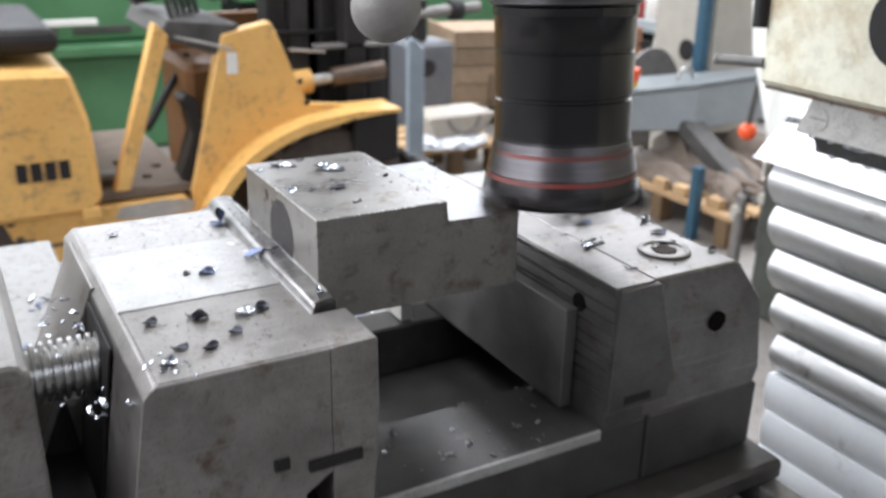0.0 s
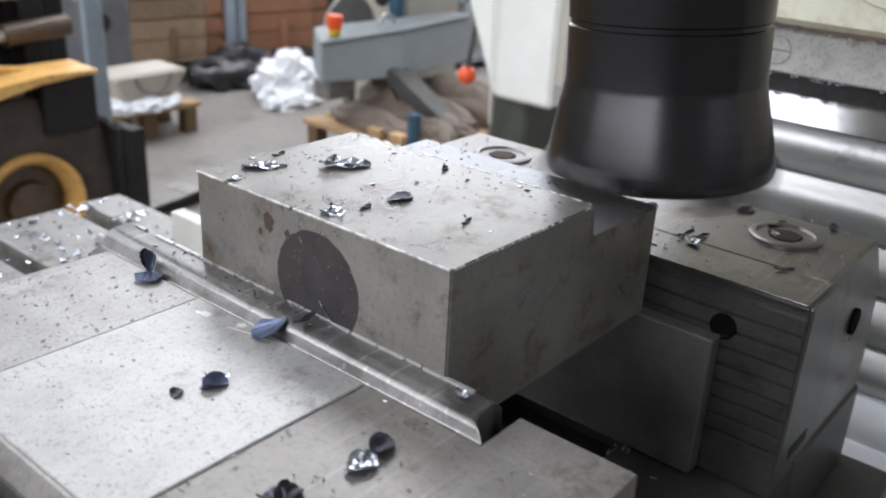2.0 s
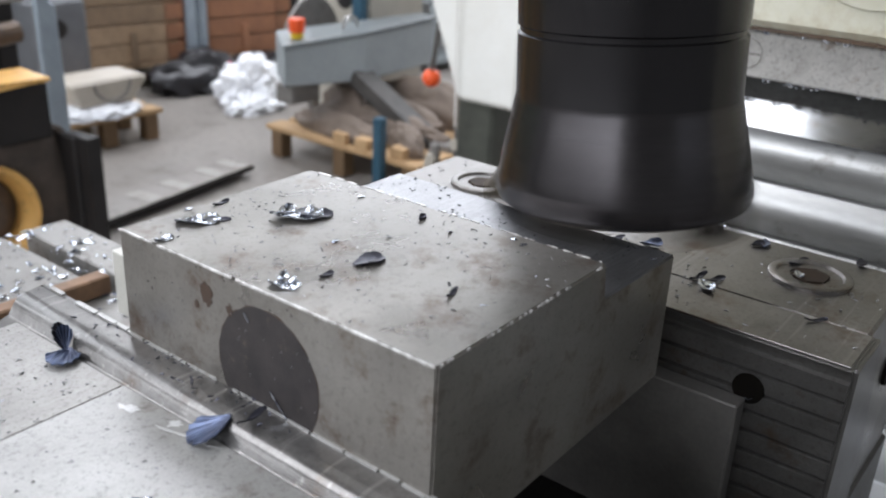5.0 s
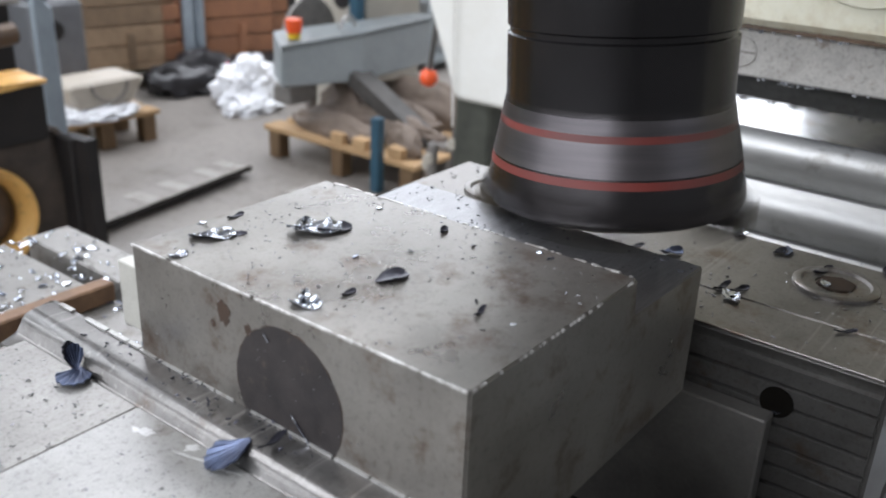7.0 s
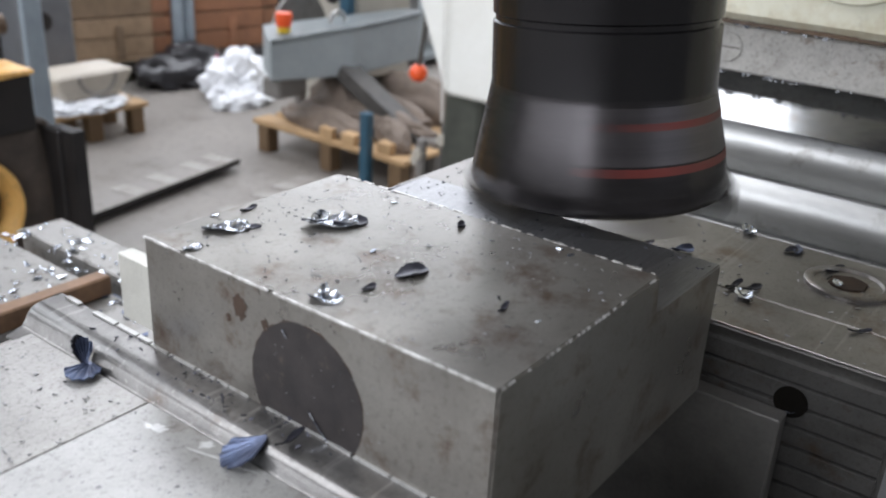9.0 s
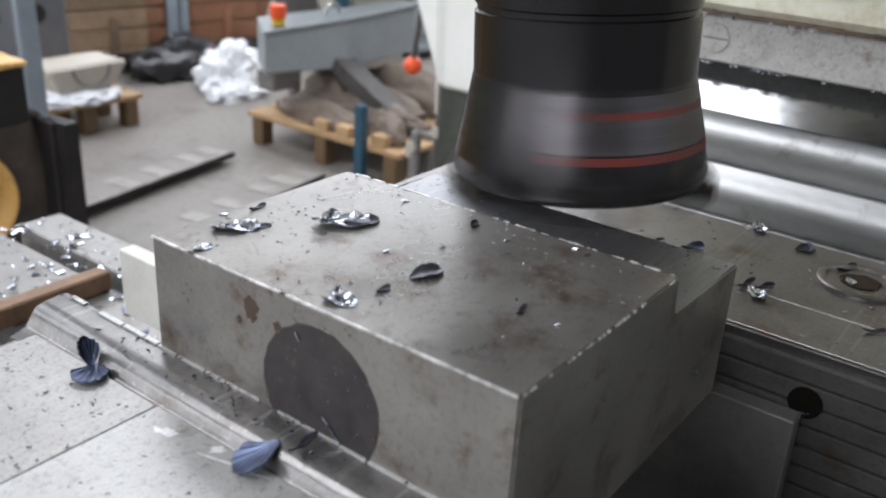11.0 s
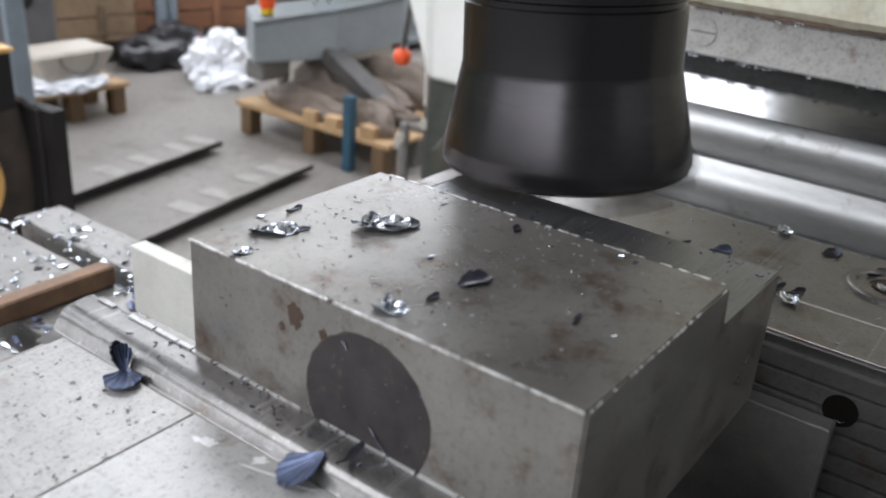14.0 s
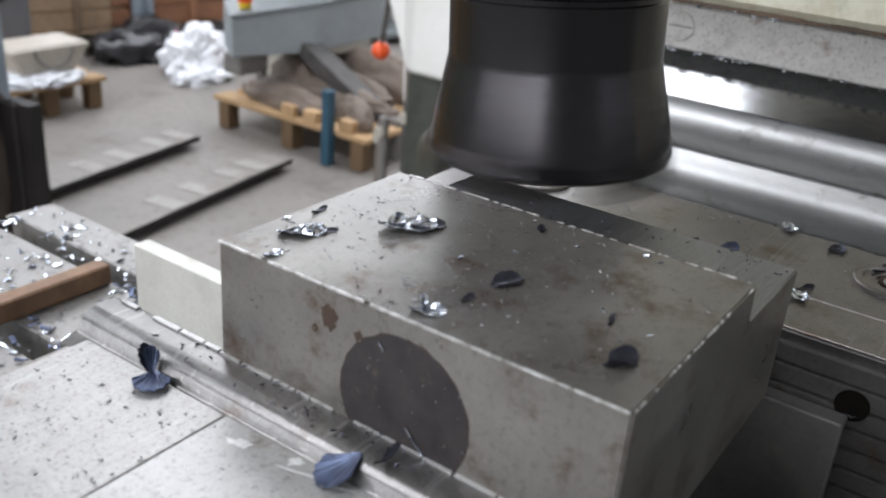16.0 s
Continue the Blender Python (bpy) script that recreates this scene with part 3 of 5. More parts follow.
tagged(part("edge_burr", bm, EDGE, work, "bright nicked burrs"), kind="stuff")

# dark iron colour stands for the block's shadow on this bar
bar = tagged(part("parallel_bar", cube(0.138, XJ - 0.0004, -0.021, 0.17, 0.9905, 1.053, bevel=0.0006), DARKCAST), "parallel bar standing against the serrated jaw, the block's shade in its colour", "parallel bar")
MOVING.append(bar)
# lit tone of the far bar is put into its pale colour
bar = tagged(part("parallel_bar", prism([(0.124, 0.9905), (0.292, 0.9905), (0.292, 1.026), (0.124, 1.026)], "x", 0.108, 0.117, 0.0005), PALEBAR), "parallel bar lying beyond the steel block, coloured pale as if lit", "parallel bar")
MOVING.append(bar)
bar = tagged(part("parallel_bar", cube(0.0025, 0.0105, 0.005, 0.14, 0.9905, 1.0655, bevel=0.0006), JAW), "light grey parallel bar beside the moving jaw", "parallel bar")
MOVING.append(bar)

# ---- machine table with its slots ----
table = empty("milling_table", "worn grey milling table with open slots and swarf", "machine table")
MOVING.append(table)
part("table_body", cube(-0.3, 0.274, -0.5, 0.195, 0.82, 0.905, bevel=0.003), TABLE, table)
part("table_end", cube(-0.3, 0.24, 0.196, 0.572, 0.82, 0.905, bevel=0.003), TABLE, table)
for x0, x1 in ((-0.3, -0.24), (-0.222, -0.155), (-0.137, -0.07), (-0.052, 0.015), (0.033, 0.1), (0.118, 0.187), (0.205, 0.24), (0.258, 0.274)):
    part("table_rail", cube(x0, x1, -0.5, 0.572 if x1 < 0.25 else 0.19, 0.9, 0.93, bevel=0.0012), TABLE, table)
saddle = structure("machine_saddle", cube(-0.25, 0.26, -0.3, 0.5, 0.0, 0.819, bevel=0.02), DARKGREEN, "dark olive cast machine base under the table")

plank = tagged(part("wooden_batten", cube(0.02, 0.186, 0.424, 0.437, 0.9305, 0.9445, bevel=0.0012), BATTEN), "rusty brown batten lying across the slotted table", "batten")
MOVING.append(plank)

# ---- chips and swarf ----
def chip_mesh(seed, length, width, curl, twist, thick=0.00035, crumple=0.00025):
    """A curled sliver: a bent strip with torn ends and some thickness."""
    r = random.Random(seed)
    bm = bmesh.new()
    nu, nv = 12, 5
    grid = []
    for side in (1, -1):
        rows = []
        for i in range(nu + 1):
            s = i / nu
            a = curl * (s - 0.5)
            wv = width * (0.12 + 0.95 * math.sin(math.pi * (0.06 + 0.9 * s ** 1.4)) ** 0.8) * (1 + 0.2 * noise.noise(Vector((s * 6, seed, 0))))
            row = []
            for j in range(nv + 1):
                v = (j / nv - 0.5) * wv
                R = length / max(abs(curl), 0.2)
                p = Vector((R * math.sin(a), v, R * (1 - math.cos(a)) * (1 if curl > 0 else -1)))
                p.z += 0.3 * wv * abs(v / wv - 0.12 * math.sin(5 * s)) + crumple * noise.noise(Vector((s * 7, v * 700, seed)))
                q = Matrix.Rotation(twist * (s - 0.5), 3, "X") @ p
                row.append(bm.verts.new(q + Vector((0, 0, side * thick / 2))))
            rows.append(row)
        grid.append(rows)
    for k, rows in enumerate(grid):
        for i in range(nu):
            for j in range(nv):
                bm.faces.new((rows[i][j], rows[i + 1][j], rows[i + 1][j + 1], rows[i][j + 1]))
    for i in range(nu):
        for j in (0, nv):
            bm.faces.new((grid[0][i][j], grid[0][i + 1][j], grid[1][i + 1][j], grid[1][i][j]))
    for j in range(nv):
        for i in (0, nu):
            bm.faces.new((grid[0][i][j], grid[0][i][j + 1], grid[1][i][j + 1], grid[1][i][j]))
    zmin = min(v.co.z for v in bm.verts)
    for v in bm.verts:
        v.co.z -= zmin
    return bm


def chip(seed, x, y, z, length, width, curl, twist, turn, material, label, tilt=0.0, group="chips on the vise"):
    ob = part("metal_chip", chip_mesh(seed, length, width, curl, twist, crumple=0.0007 if material is CHIP else 0.0002), material, smooth=material is not CHIP)
    tagged(ob, label, "chip", group)
    ob.matrix_basis = pose(x, y, z, tilt, 0, turn)
    MOVING.append(ob)
    return ob


def fan_chip(seed, x, y, z, radius, spread, turn, tilt, material, label, group):
    """A thin fan with fine ridges and a torn outer edge."""
    bm = bmesh.new()
    nu, nv = 22, 6
    top, low = [], []
    for i in range(nu + 1):
        a = (i / nu - 0.5) * spread
        edge = radius * (1 - 0.35 * (2 * i / nu - 1) ** 2 + 0.10 * noise.noise(Vector((i * 0.9, seed, 0))))
        for rows, dz in ((top, 0.00018), (low, -0.00018)):
            rows.append([bm.verts.new((edge * (0.08 + 0.92 * j / nv) * math.cos(a), edge * (0.08 + 0.92 * j / nv) * math.sin(a), 0.0003 + 0.00025 * math.sin(i * 1.9) * j / nv + 0.10 * radius * (j / nv) ** 2 + dz)) for j in range(nv + 1)])
    for i in range(nu):
        for j in range(nv):
            bm.faces.new((top[i][j], top[i + 1][j], top[i + 1][j + 1], top[i][j + 1]))
            bm.faces.new((low[i][j], low[i][j + 1], low[i + 1][j + 1], low[i + 1][j]))
        for j in (0, nv):
            bm.faces.new((top[i][j], low[i][j], low[i + 1][j], top[i + 1][j]))
    for i in (0, nu):
        for j in range(nv):
            bm.faces.new((top[i][j], top[i][j + 1], low[i][j + 1], low[i][j]))
    ob = tagged(part("metal_chip", bm, material, smooth=True), label, "chip", group)
    ob.matrix_basis = pose(x, y, z, 0, 0, turn) @ pose(0, 0, 0, 0, tilt, 0)
    MOVING.append(ob)


G = "chips on the steel block"
T0 = BZ - 0.0002
chip(1, 0.0172, 0.0985, T0, 0.0125, 0.0055, 0.5, 0.9, -35, CHIP, "silver curled chip lying on the steel block", group=G)
chip(2, 0.0215, 0.0955, T0, 0.008, 0.0016, 0.7, 1.4, -30, DARKCHIP, "dark thin chip lying on the steel block", group=G)
chip(3, 0.0385, 0.0815, T0, 0.0155, 0.007, 0.8, 0.7, -42, CHIP, "large silver folded chip on the steel block", group=G)
chip(4, 0.0360, 0.0835, T0 + 0.0012, 0.0085, 0.004, 1.6, 1.2, 20, CHIP, "bright folded chip on the steel block", group=G)
chip(5, 0.0435, 0.0785, T0, 0.0095, 0.0055, 0.5, 0.3, -40, DARKCHIP, "dark flat chip on the steel block", group=G)
chip(6, 0.0300, 0.0460, T0, 0.0092, 0.0058, 0.2, 0.15, -8, DARKCHIP, "dark blue-grey flat chip on the steel block", group=G)
chip(7, 0.0052, 0.0507, T0, 0.0085, 0.0038, 1.0, 1.2, -55, CHIP, "silver pointed chip on the steel block edge", group=G)
chip(8, 0.0065, 0.0525, T0 + 0.0008, 0.006, 0.0022, 1.2, 1.6, 40, CHIP, "thin bright chip on the steel block", group=G)
chip(9, 0.0164, 0.0478, T0, 0.0045, 0.0018, 1.2, 0.8, 0, DARKCHIP, "small rusty chip on the steel block", group=G)
chip(10, 0.0312, 0.1055, T0, 0.006, 0.0014, 1.2, 1.4, 10, DARKCHIP, "thin dark chip on the steel block", group=G)
chip(11, 0.0632, 0.0555, T0, 0.0045, 0.002, 1.4, 1.0, 30, DARKCHIP, "small dark chip near the milled step", group=G)
chip(12, 0.0032, 0.0945, T0, 0.0052, 0.0022, 0.7, 0.6, -20, CHIP, "bright sliver on the block edge", group=G)
chip(13, 0.0295, 0.0188, T0, 0.0058, 0.0012, 1.6, 1.6, 25, DARKCHIP, "thin rusty chip on the steel block", group=G)
late = chip(14, 0.0146, 0.0095, T0, 0.0095, 0.0052, 2.2, 1.8, 5, DARKCHIP, "dark curled chip that drops on the steel block", group=G)
MOVING.remove(late)
G = "chips on the moving jaw"
NT = 1.083
fan_chip(21, -0.0138, 0.1218, 1.0832, 0.0088, 0.95, 112, -72, DARKCHIP, "dark blue chip standing upright on the jaw", G)
fan_chip(20, -0.0137, 0.1204, 1.0832, 0.0082, 0.9, 68, -68, BLUECHIP, "forked dark blue chip standing on the jaw", G)
fan_chip(22, -0.0120, 0.1215, 1.0838, 0.0105, 1.5, 222, 4, BLUECHIP, "blue fan-shaped flat chip on the jaw", G)
fan_chip(23, -0.0075, 0.0560, 1.0880, 0.0125, 1.25, 160, 24, BLUECHIP, "blue tempered fan-shaped chip lying on the jaw", G)
chip(24, -0.0070, 0.0500, 1.0890, 0.0095, 0.0016, 1.4, 1.8, 15, DARKCHIP, "thin dark curl beside the jaw lip", group=G)
chip(25, -0.0429, 0.0467, NT, 0.009, 0.0065, 2.4, 1.4, 30, BLUECHIP, "curled dark blue chip on the jaw", group=G)
chip(26, -0.0400, 0.0490, NT, 0.008, 0.003, 1.8, 1.2, -40, CHIP, "bright curl on the jaw", group=G)
chip(27, -0.0523, 0.0504, NT, 0.005, 0.0035, 1.0, 0.7, 60, DARKCHIP, "small dark chip on the jaw", group=G)
chip(28, -0.0404, -0.0072, NT, 0.0095, 0.007, 1.1, 0.6, 10, CHIP, "bright silver curled chip on the jaw", group=G)
chip(29, -0.0318, -0.0062, NT, 0.0095, 0.0062, 1.9, 0.6, 50, DARKCHIP, "dark curled chip on the jaw", group=G)
chip(30, -0.0501, -0.0252, NT, 0.007, 0.005, 1.8, 0.9, 20, DARKCHIP, "dark curled chip on the jaw", group=G)
chip(31, -0.0602, -0.0042, NT, 0.009, 0.007, 2.3, 1.4, 70, DARKCHIP, "dark bunched chip on the jaw", group=G)
chip(32, -0.0630, -0.0010, NT, 0.0075, 0.004, 2.0, 1.4, -20, DARKCHIP, "dark curled chip on the jaw", group=G)
chip(33, -0.0818, 0.0005, NT, 0.0075, 0.005, 1.8, 0.8, 30, DARKCHIP, "dark chip near the jaw edge", group=G)
chip(34, -0.0743, 0.1252, NT, 0.0075, 0.0035, 1.0, 0.6, 15, CHIP, "silver chip on the jaw", group=G)
chip(35, -0.0035, -0.0085, 1.0870, 0.0055, 0.0024, 1.0, 0.3, 75, CHIP, "small bright curl at the end of the jaw lip", group=G)
chip(36, -0.0760, -0.0300, NT, 0.008, 0.004, 1.5, 1.0, 0, DARKCHIP, "dark flat chip on the jaw", group=G)
chip(37, -0.0640, -0.0350, NT, 0.009, 0.0045, 1.5, 1.0, 40, DARKCHIP, "dark rusty chip on the jaw", group=G)
chip(38, -0.0840, -0.0420, NT, 0.0095, 0.0055, 1.6, 1.2, 40, CHIP, "bright bunched chip on the jaw corner", group=G)
G = "chips on the fixed jaw"
FT = 1.0757
chip(41, 0.2262, 0.0087, FT, 0.007, 0.004, 1.0, 0.8, -20, DARKCHIP, "dark chip beside the socket screw", group=G)
chip(42, 0.1715, 0.0075, FT, 0.009, 0.006, 1.3, 0.9, 60, CHIP, "bright bunched chip on the jaw edge", group=G)
chip(43, 0.1775, 0.0135, FT, 0.0105, 0.002, 1.4, 1.7, 0, DARKCHIP, "thin dark chip on the fixed jaw", group=G)
chip(44, 0.2341, 0.0277, FT, 0.008, 0.004, 1.4, 1.2, 20, CHIP, "silver chip on the fixed jaw", group=G)
chip(45, 0.1720, -0.0316, FT, 0.0085, 0.0014, 1.2, 1.5, -40, DARKCHIP, "thin dark curl on the fixed jaw", group=G)
chip(46, 0.2180, -0.0105, FT, 0.011, 0.0028, 1.4, 1.6, -10, DARKCHIP, "dark chip across the socket screw", group=G)
chip(47, 0.2350, -0.0300, FT, 0.007, 0.004, 1.2, 0.9, 15, DARKCHIP, "dark chip on the jaw corner", group=G)
chip(48, 0.2020, -0.0160, 1.0775, 0.0055, 0.0035, 1.2, 0.9, 45, CHIP, "silver chip in the screw socket", group=G)
chip(61, 0.1948, 0.0413, FT, 0.01, 0.0055, 1.2, 0.9, -30, BLUECHIP, "blue curled chip on the fixed jaw", group=G)
chip(62, 0.2287, 0.0064, FT, 0.009, 0.0035, 0.5, 0.9, 17, BLUECHIP, "flat blue chip on the fixed jaw", group=G)
chip(63, 0.1904, 0.0552, FT, 0.009, 0.0022, 1.2, 0.9, -26, DARKCHIP, "thin dark chip on the fixed jaw", group=G)
chip(64, 0.2354, 0.0301, FT, 0.008, 0.004, 1.3, 0.9, 21, CHIP, "bright crumpled chip on the fixed jaw", group=G)
chip(65, 0.1796, 0.0076, FT, 0.009, 0.003, 1, 0.9, -22, DARKCHIP, "dark chip beside the socket screw", group=G)
chip(49, XJ - 0.001, -0.021, 1.0525, 0.006, 0.001, 2.6, 1.0, 80, CHIP, "small bright curl in the hole of the jaw plate", 60, G)


def specks(name, n, x0, x1, y0, y1, z, size, seed, label, material=SPECK):
    r = random.Random(seed)
    bm = bmesh.new()
    for k in range(n):
        x, y = r.uniform(x0, x1), r.uniform(y0, y1)
        if noise.noise(Vector((x * 40, y * 40, seed))) < -0.05 and r.random() < 0.7:
            continue
        s = size * r.uniform(0.3, 1.0) ** 1.5
        a, t = r.uniform(0, 6.3), r.uniform(-0.6, 0.6)
        m = Matrix.Translation((x, y, z + s * 0.12)) @ Euler((t, r.uniform(-0.5, 0.5), a)).to_matrix().to_4x4()
        c = [m @ Vector(p) for p in ((-s, -s * 0.3, 0), (s * r.uniform(0.4, 1), -s * 0.2, s * 0.1), (s * 0.8, s * 0.35, 0), (-s * 0.5, s * r.uniform(0.2, 0.6), s * 0.15))]
        d = m.to_3x3() @ Vector((0, 0, s * 0.12))
        lo = [bm.verts.new(p - d) for p in c]
        hi = [bm.verts.new(p + d) for p in c]
        bm.faces.new(lo), bm.faces.new(hi[::-1])
        for i in range(4):
            bm.faces.new((lo[i], lo[(i + 1) % 4], hi[(i + 1) % 4], hi[i]))
    ob = tagged(part(name, bm, material), label, "swarf", kind="stuff")
    MOVING.append(ob)


specks("fine_swarf", 560, 0.002, SX - 0.001, 0.002, BL - 0.002, BZ, 0.0007, 1, "fine grey and dark swarf strewn over the steel block", SPECK)
specks("fine_swarf", 26, 0.002, SX - 0.001, 0.002, BL - 0.002, BZ, 0.0015, 11, "bright swarf flakes on the steel block", CHIP)
specks("fine_swarf", 260, 0.072, BX, 0.002, BL - 0.002, SZ, 0.0008, 2, "fine swarf on the milled step", DARKCHIP)
specks("fine_swarf", 1300, -0.092, -0.013, -0.055, 0.148, 1.0832, 0.0008, 3, "fine swarf strewn over the moving jaw", SPECK)
specks("fine_swarf", 130, -0.0085, 0.0, 0.04, 0.146, 1.0884, 0.0009, 4, "fine swarf along the jaw lip", DARKCHIP)
specks("fine_swarf", 420, 0.15, 0.238, -0.048, 0.17, 1.0757, 0.0012, 5, "fine swarf strewn over the fixed jaw", SPECK)
specks("loose_swarf", 1000, 0.0, 0.235, 0.2, 0.57, 0.9302, 0.0046, 6, "bright and blue swarf heaped on the slotted table", CHIP)
specks("loose_swarf", 330, -0.15, 0.2, 0.2, 0.43, 0.931, 0.006, 7, "blue swarf on the slotted table", BLUECHIP)
specks("loose_swarf", 60, -0.125, -0.09, -0.05, 0.1, 1.068, 0.004, 8, "bright swarf piled on the lead screw", CHIP)
specks("loose_swarf", 40, -0.094, -0.076, -0.057, -0.025, 1.0832, 0.0019, 10, "bright swarf bunched on the jaw corner", CHIP)
specks("loose_swarf", 70, 0.0, 0.137, -0.045, 0.012, 0.9897, 0.003, 9, "swarf scattered on the vise bed", SPECK)

# ---- the cutter and spindle ----
CX, CY, CZ = 0.1478, 0.0468, 1.12   # a point of the cutter axis
DROP = 0.0042
LEAN = pose(CX, CY, CZ - DROP, -3.9, 0.2, 0)   # the head stands a little out of square
cutter = empty("milling_cutter", "blackened steel face mill with a red paint mark, spinning", "cutter", at=(CX, CY, CZ))
PROFILE = [(0.030, 1.1150), (0.0405, 1.1154), (0.0430, 1.1168), (0.0437, 1.119), (0.0431, 1.1235), (0.0418, 1.130), (0.0401, 1.138), (0.0385, 1.145), (0.0376, 1.1495), (0.0372, 1.1515),
           (0.0371, 1.1710), (0.0363, 1.1716), (0.0363, 1.1732), (0.0371, 1.1738), (0.0374, 1.1960), (0.0368, 1.1964), (0.0368, 1.1972), (0.0375, 1.1976), (0.0377, 1.2140), (0.0385, 1.2150), (0.0385, 1.2190)]
prof = [(r, h - CZ) for r, h in PROFILE]
bm = lathe(prof, 72)
# faces of the lower cone take the colour with the painted sheen
for f in bm.faces:
    f.material_index = 1 if f.calc_center_median().z < 1.1505 - CZ else 0
part("cutter_body", bm, [CUT, CUTCONE], cutter, smooth=True)


def band(prof, a0, a1, off, seg=28):
    """A thin shell over part of a turned surface."""
    bm = bmesh.new()
    rows = []
    for r, h in prof:
        rows.append([[bm.verts.new(((r + o) * math.cos(a0 + (a1 - a0) * i / seg), (r + o) * math.sin(a0 + (a1 - a0) * i / seg), h)) for i in range(seg + 1)] for o in (-0.0006, off)])
    for p, q in zip(rows, rows[1:]):
        for i in range(seg):
            bm.faces.new((p[1][i], p[1][i + 1], q[1][i + 1], q[1][i]))
    for p, q in zip(rows, rows[1:]):
        for i in (0, seg):
            bm.faces.new((p[0][i], p[1][i], q[1][i], q[0][i]))
    for row in (rows[0], rows[-1]):
        for i in range(seg):
            bm.faces.new((row[0][i], row[0][i + 1], row[1][i + 1], row[1][i]))
    return bm


HALF = radians(80)
part("rubbed_patch", band([(r, h - CZ) for r, h in [(0.0414, 1.1325), (0.0401, 1.138), (0.0385, 1.145), (0.0376, 1.1495)]], -HALF, HALF, 0.00012), CUTGREY, cutter, "grey rubbed patch")
part("red_line", band([(r, h - CZ) for r, h in [(0.04195, 1.1293), (0.0414, 1.1318)]], -HALF, HALF, 0.0002), REDMARK, cutter, "red painted line")
part("red_line", band([(r, h - CZ) for r, h in [(0.0390, 1.1428), (0.0385, 1.1450)]], -HALF * 0.9, HALF * 0.9, 0.00025), REDMARK, cutter, "faded red painted line")
for k in range(5):
    turn = Matrix.Rotation(2 * math.pi * k / 5, 3, "Z")
    bm = prism([(0.034, 1.1102 - CZ), (0.0455, 1.1102 - CZ), (0.0462, 1.1195 - CZ), (0.0425, 1.1245 - CZ), (0.034, 1.1245 - CZ)], "y", -0.0065, 0.0035, 0.0006)
    bmesh.ops.rotate(bm, verts=bm.verts[:], cent=(0, 0, 0), matrix=turn)
    tooth = part("cutter_tooth", bm, CUTCONE, cutter, "dark steel insert seat")
    bm = cube(0.0395, 0.0478, 0.0036, 0.0062, 1.1096 - CZ, 1.1185 - CZ, bevel=0.0005)
    bmesh.ops.rotate(bm, verts=bm.verts[:], cent=(0, 0, 0), matrix=turn)
    part("cutting_insert", bm, CARBIDE, tooth, "small brown carbide insert")
spindle = empty("machine_spindle", "dark steel spindle nose above the cutter", "spindle")
part("spindle_nose", lathe([(0.0385, 0.0997), (0.0405, 0.1010), (0.0405, 0.116), (0.06, 0.118), (0.062, 0.122), (0.062, 0.34)], 56), CUTGREY, spindle, smooth=True).matrix_basis = LEAN
part("spindle_head", cube(-0.02, 0.62, -0.16, 0.2, 1.45, 1.85, bevel=0.02, seg=2), CREAM, spindle, "cream painted head casting")

# grey ball handle beside the spindle
knob = empty("ball_handle", "grey metal ball handle hanging beside the spindle", "handle")
bm = ball(bmesh.new(), (-0.032, -0.101, 1.236), 0.0104)
part("knob", bm, CAST, knob, smooth=True)
part("stem", rod(bmesh.new(), (-0.032, -0.101, 1.246), (0.02, -0.085, 1.46), 0.0035), SCREW, knob)

# ---- the machine column with its covers ----
column = empty("machine_column", "cream painted machine column with a dusty wiper strip", "machine column")
bm = prism([(0.172, 1.130), (0.180, 1.5), (-0.62, 1.5), (-0.62, 1.125)], "x", 0.431, 0.75, 0.006)
part("column_casting", bm, CREAM, column, "cream painted casting with oil stains")
bm = lathe([(0.043, 0.4285), (0.044, 0.4305), (0.038, 0.4325), (0.034, 0.4325)], 40, "x", (0, 0.045, 1.192))
part("boss_ring", bm, CREAM, column, "round cast boss", True)
# black disc paints the shade inside the boss
part("boss_opening", lathe([(0.03, 0.427), (0.03, 0.4315)], 32, "x", (0, 0.045, 1.192)), BLACK, column, "flat black disc for the shade in an opening")
bm = bmesh.new()
for k in range(46):
    y0 = 0.16 - 0.0155 * k
    r = 0.0007 + 0.0009 * noise.noise(Vector((k * 0.7, 2, 0)))
    box(bm, 0.4302, 0.434, y0 - 0.0152, y0, 1.1298 - 0.0064 * (0.16 - y0), 1.1312 + r - 0.0064 * (0.16 - y0))
part("rust_edge", bm, OILYBROWN, column, "rusty lower edge")
for y in (-0.02, -0.2, -0.38):
    part("column_bolt", lathe([(0.007, 0.428), (0.0085, 0.4295), (0.0085, 0.432)], 24, "x", (0, y, 1.150)), CAST, column, "dark bolt head", True)
strip = part("wiper_strip", prism([(0.134, 1.0992), (0.121, 1.1285), (0.118, 1.1292), (-0.6, 1.1245), (-0.6, 1.0955)], "x", 0.4395, 0.4595, 0.0012), WIPER, column, "dusty grey wiper strip")
bm = bmesh.new()
rb = random.Random(41)
for k in range(170):
    y, r = rb.uniform(-0.3, 0.12), rb.uniform(0.0003, 0.0011)
    z = rb.choice((1.1283, 1.0990)) - 0.0064 * (0.12 - y) + rb.uniform(-0.0012, 0.0008)
    box(bm, 0.4388, 0.4402, y - r, y + r * 1.6, z - r * 0.7, z + r * 0.7)
tagged(part("strip_chips", bm, CHIP, strip, "bright specks of swarf"), kind="stuff")
part("clamp_pin", rod(bmesh.new(), (0.432, 0.165, 1.149), (0.432, 0.214, 1.1445), 0.0042, 16), DARKCAST, column, "dark steel pin", True)
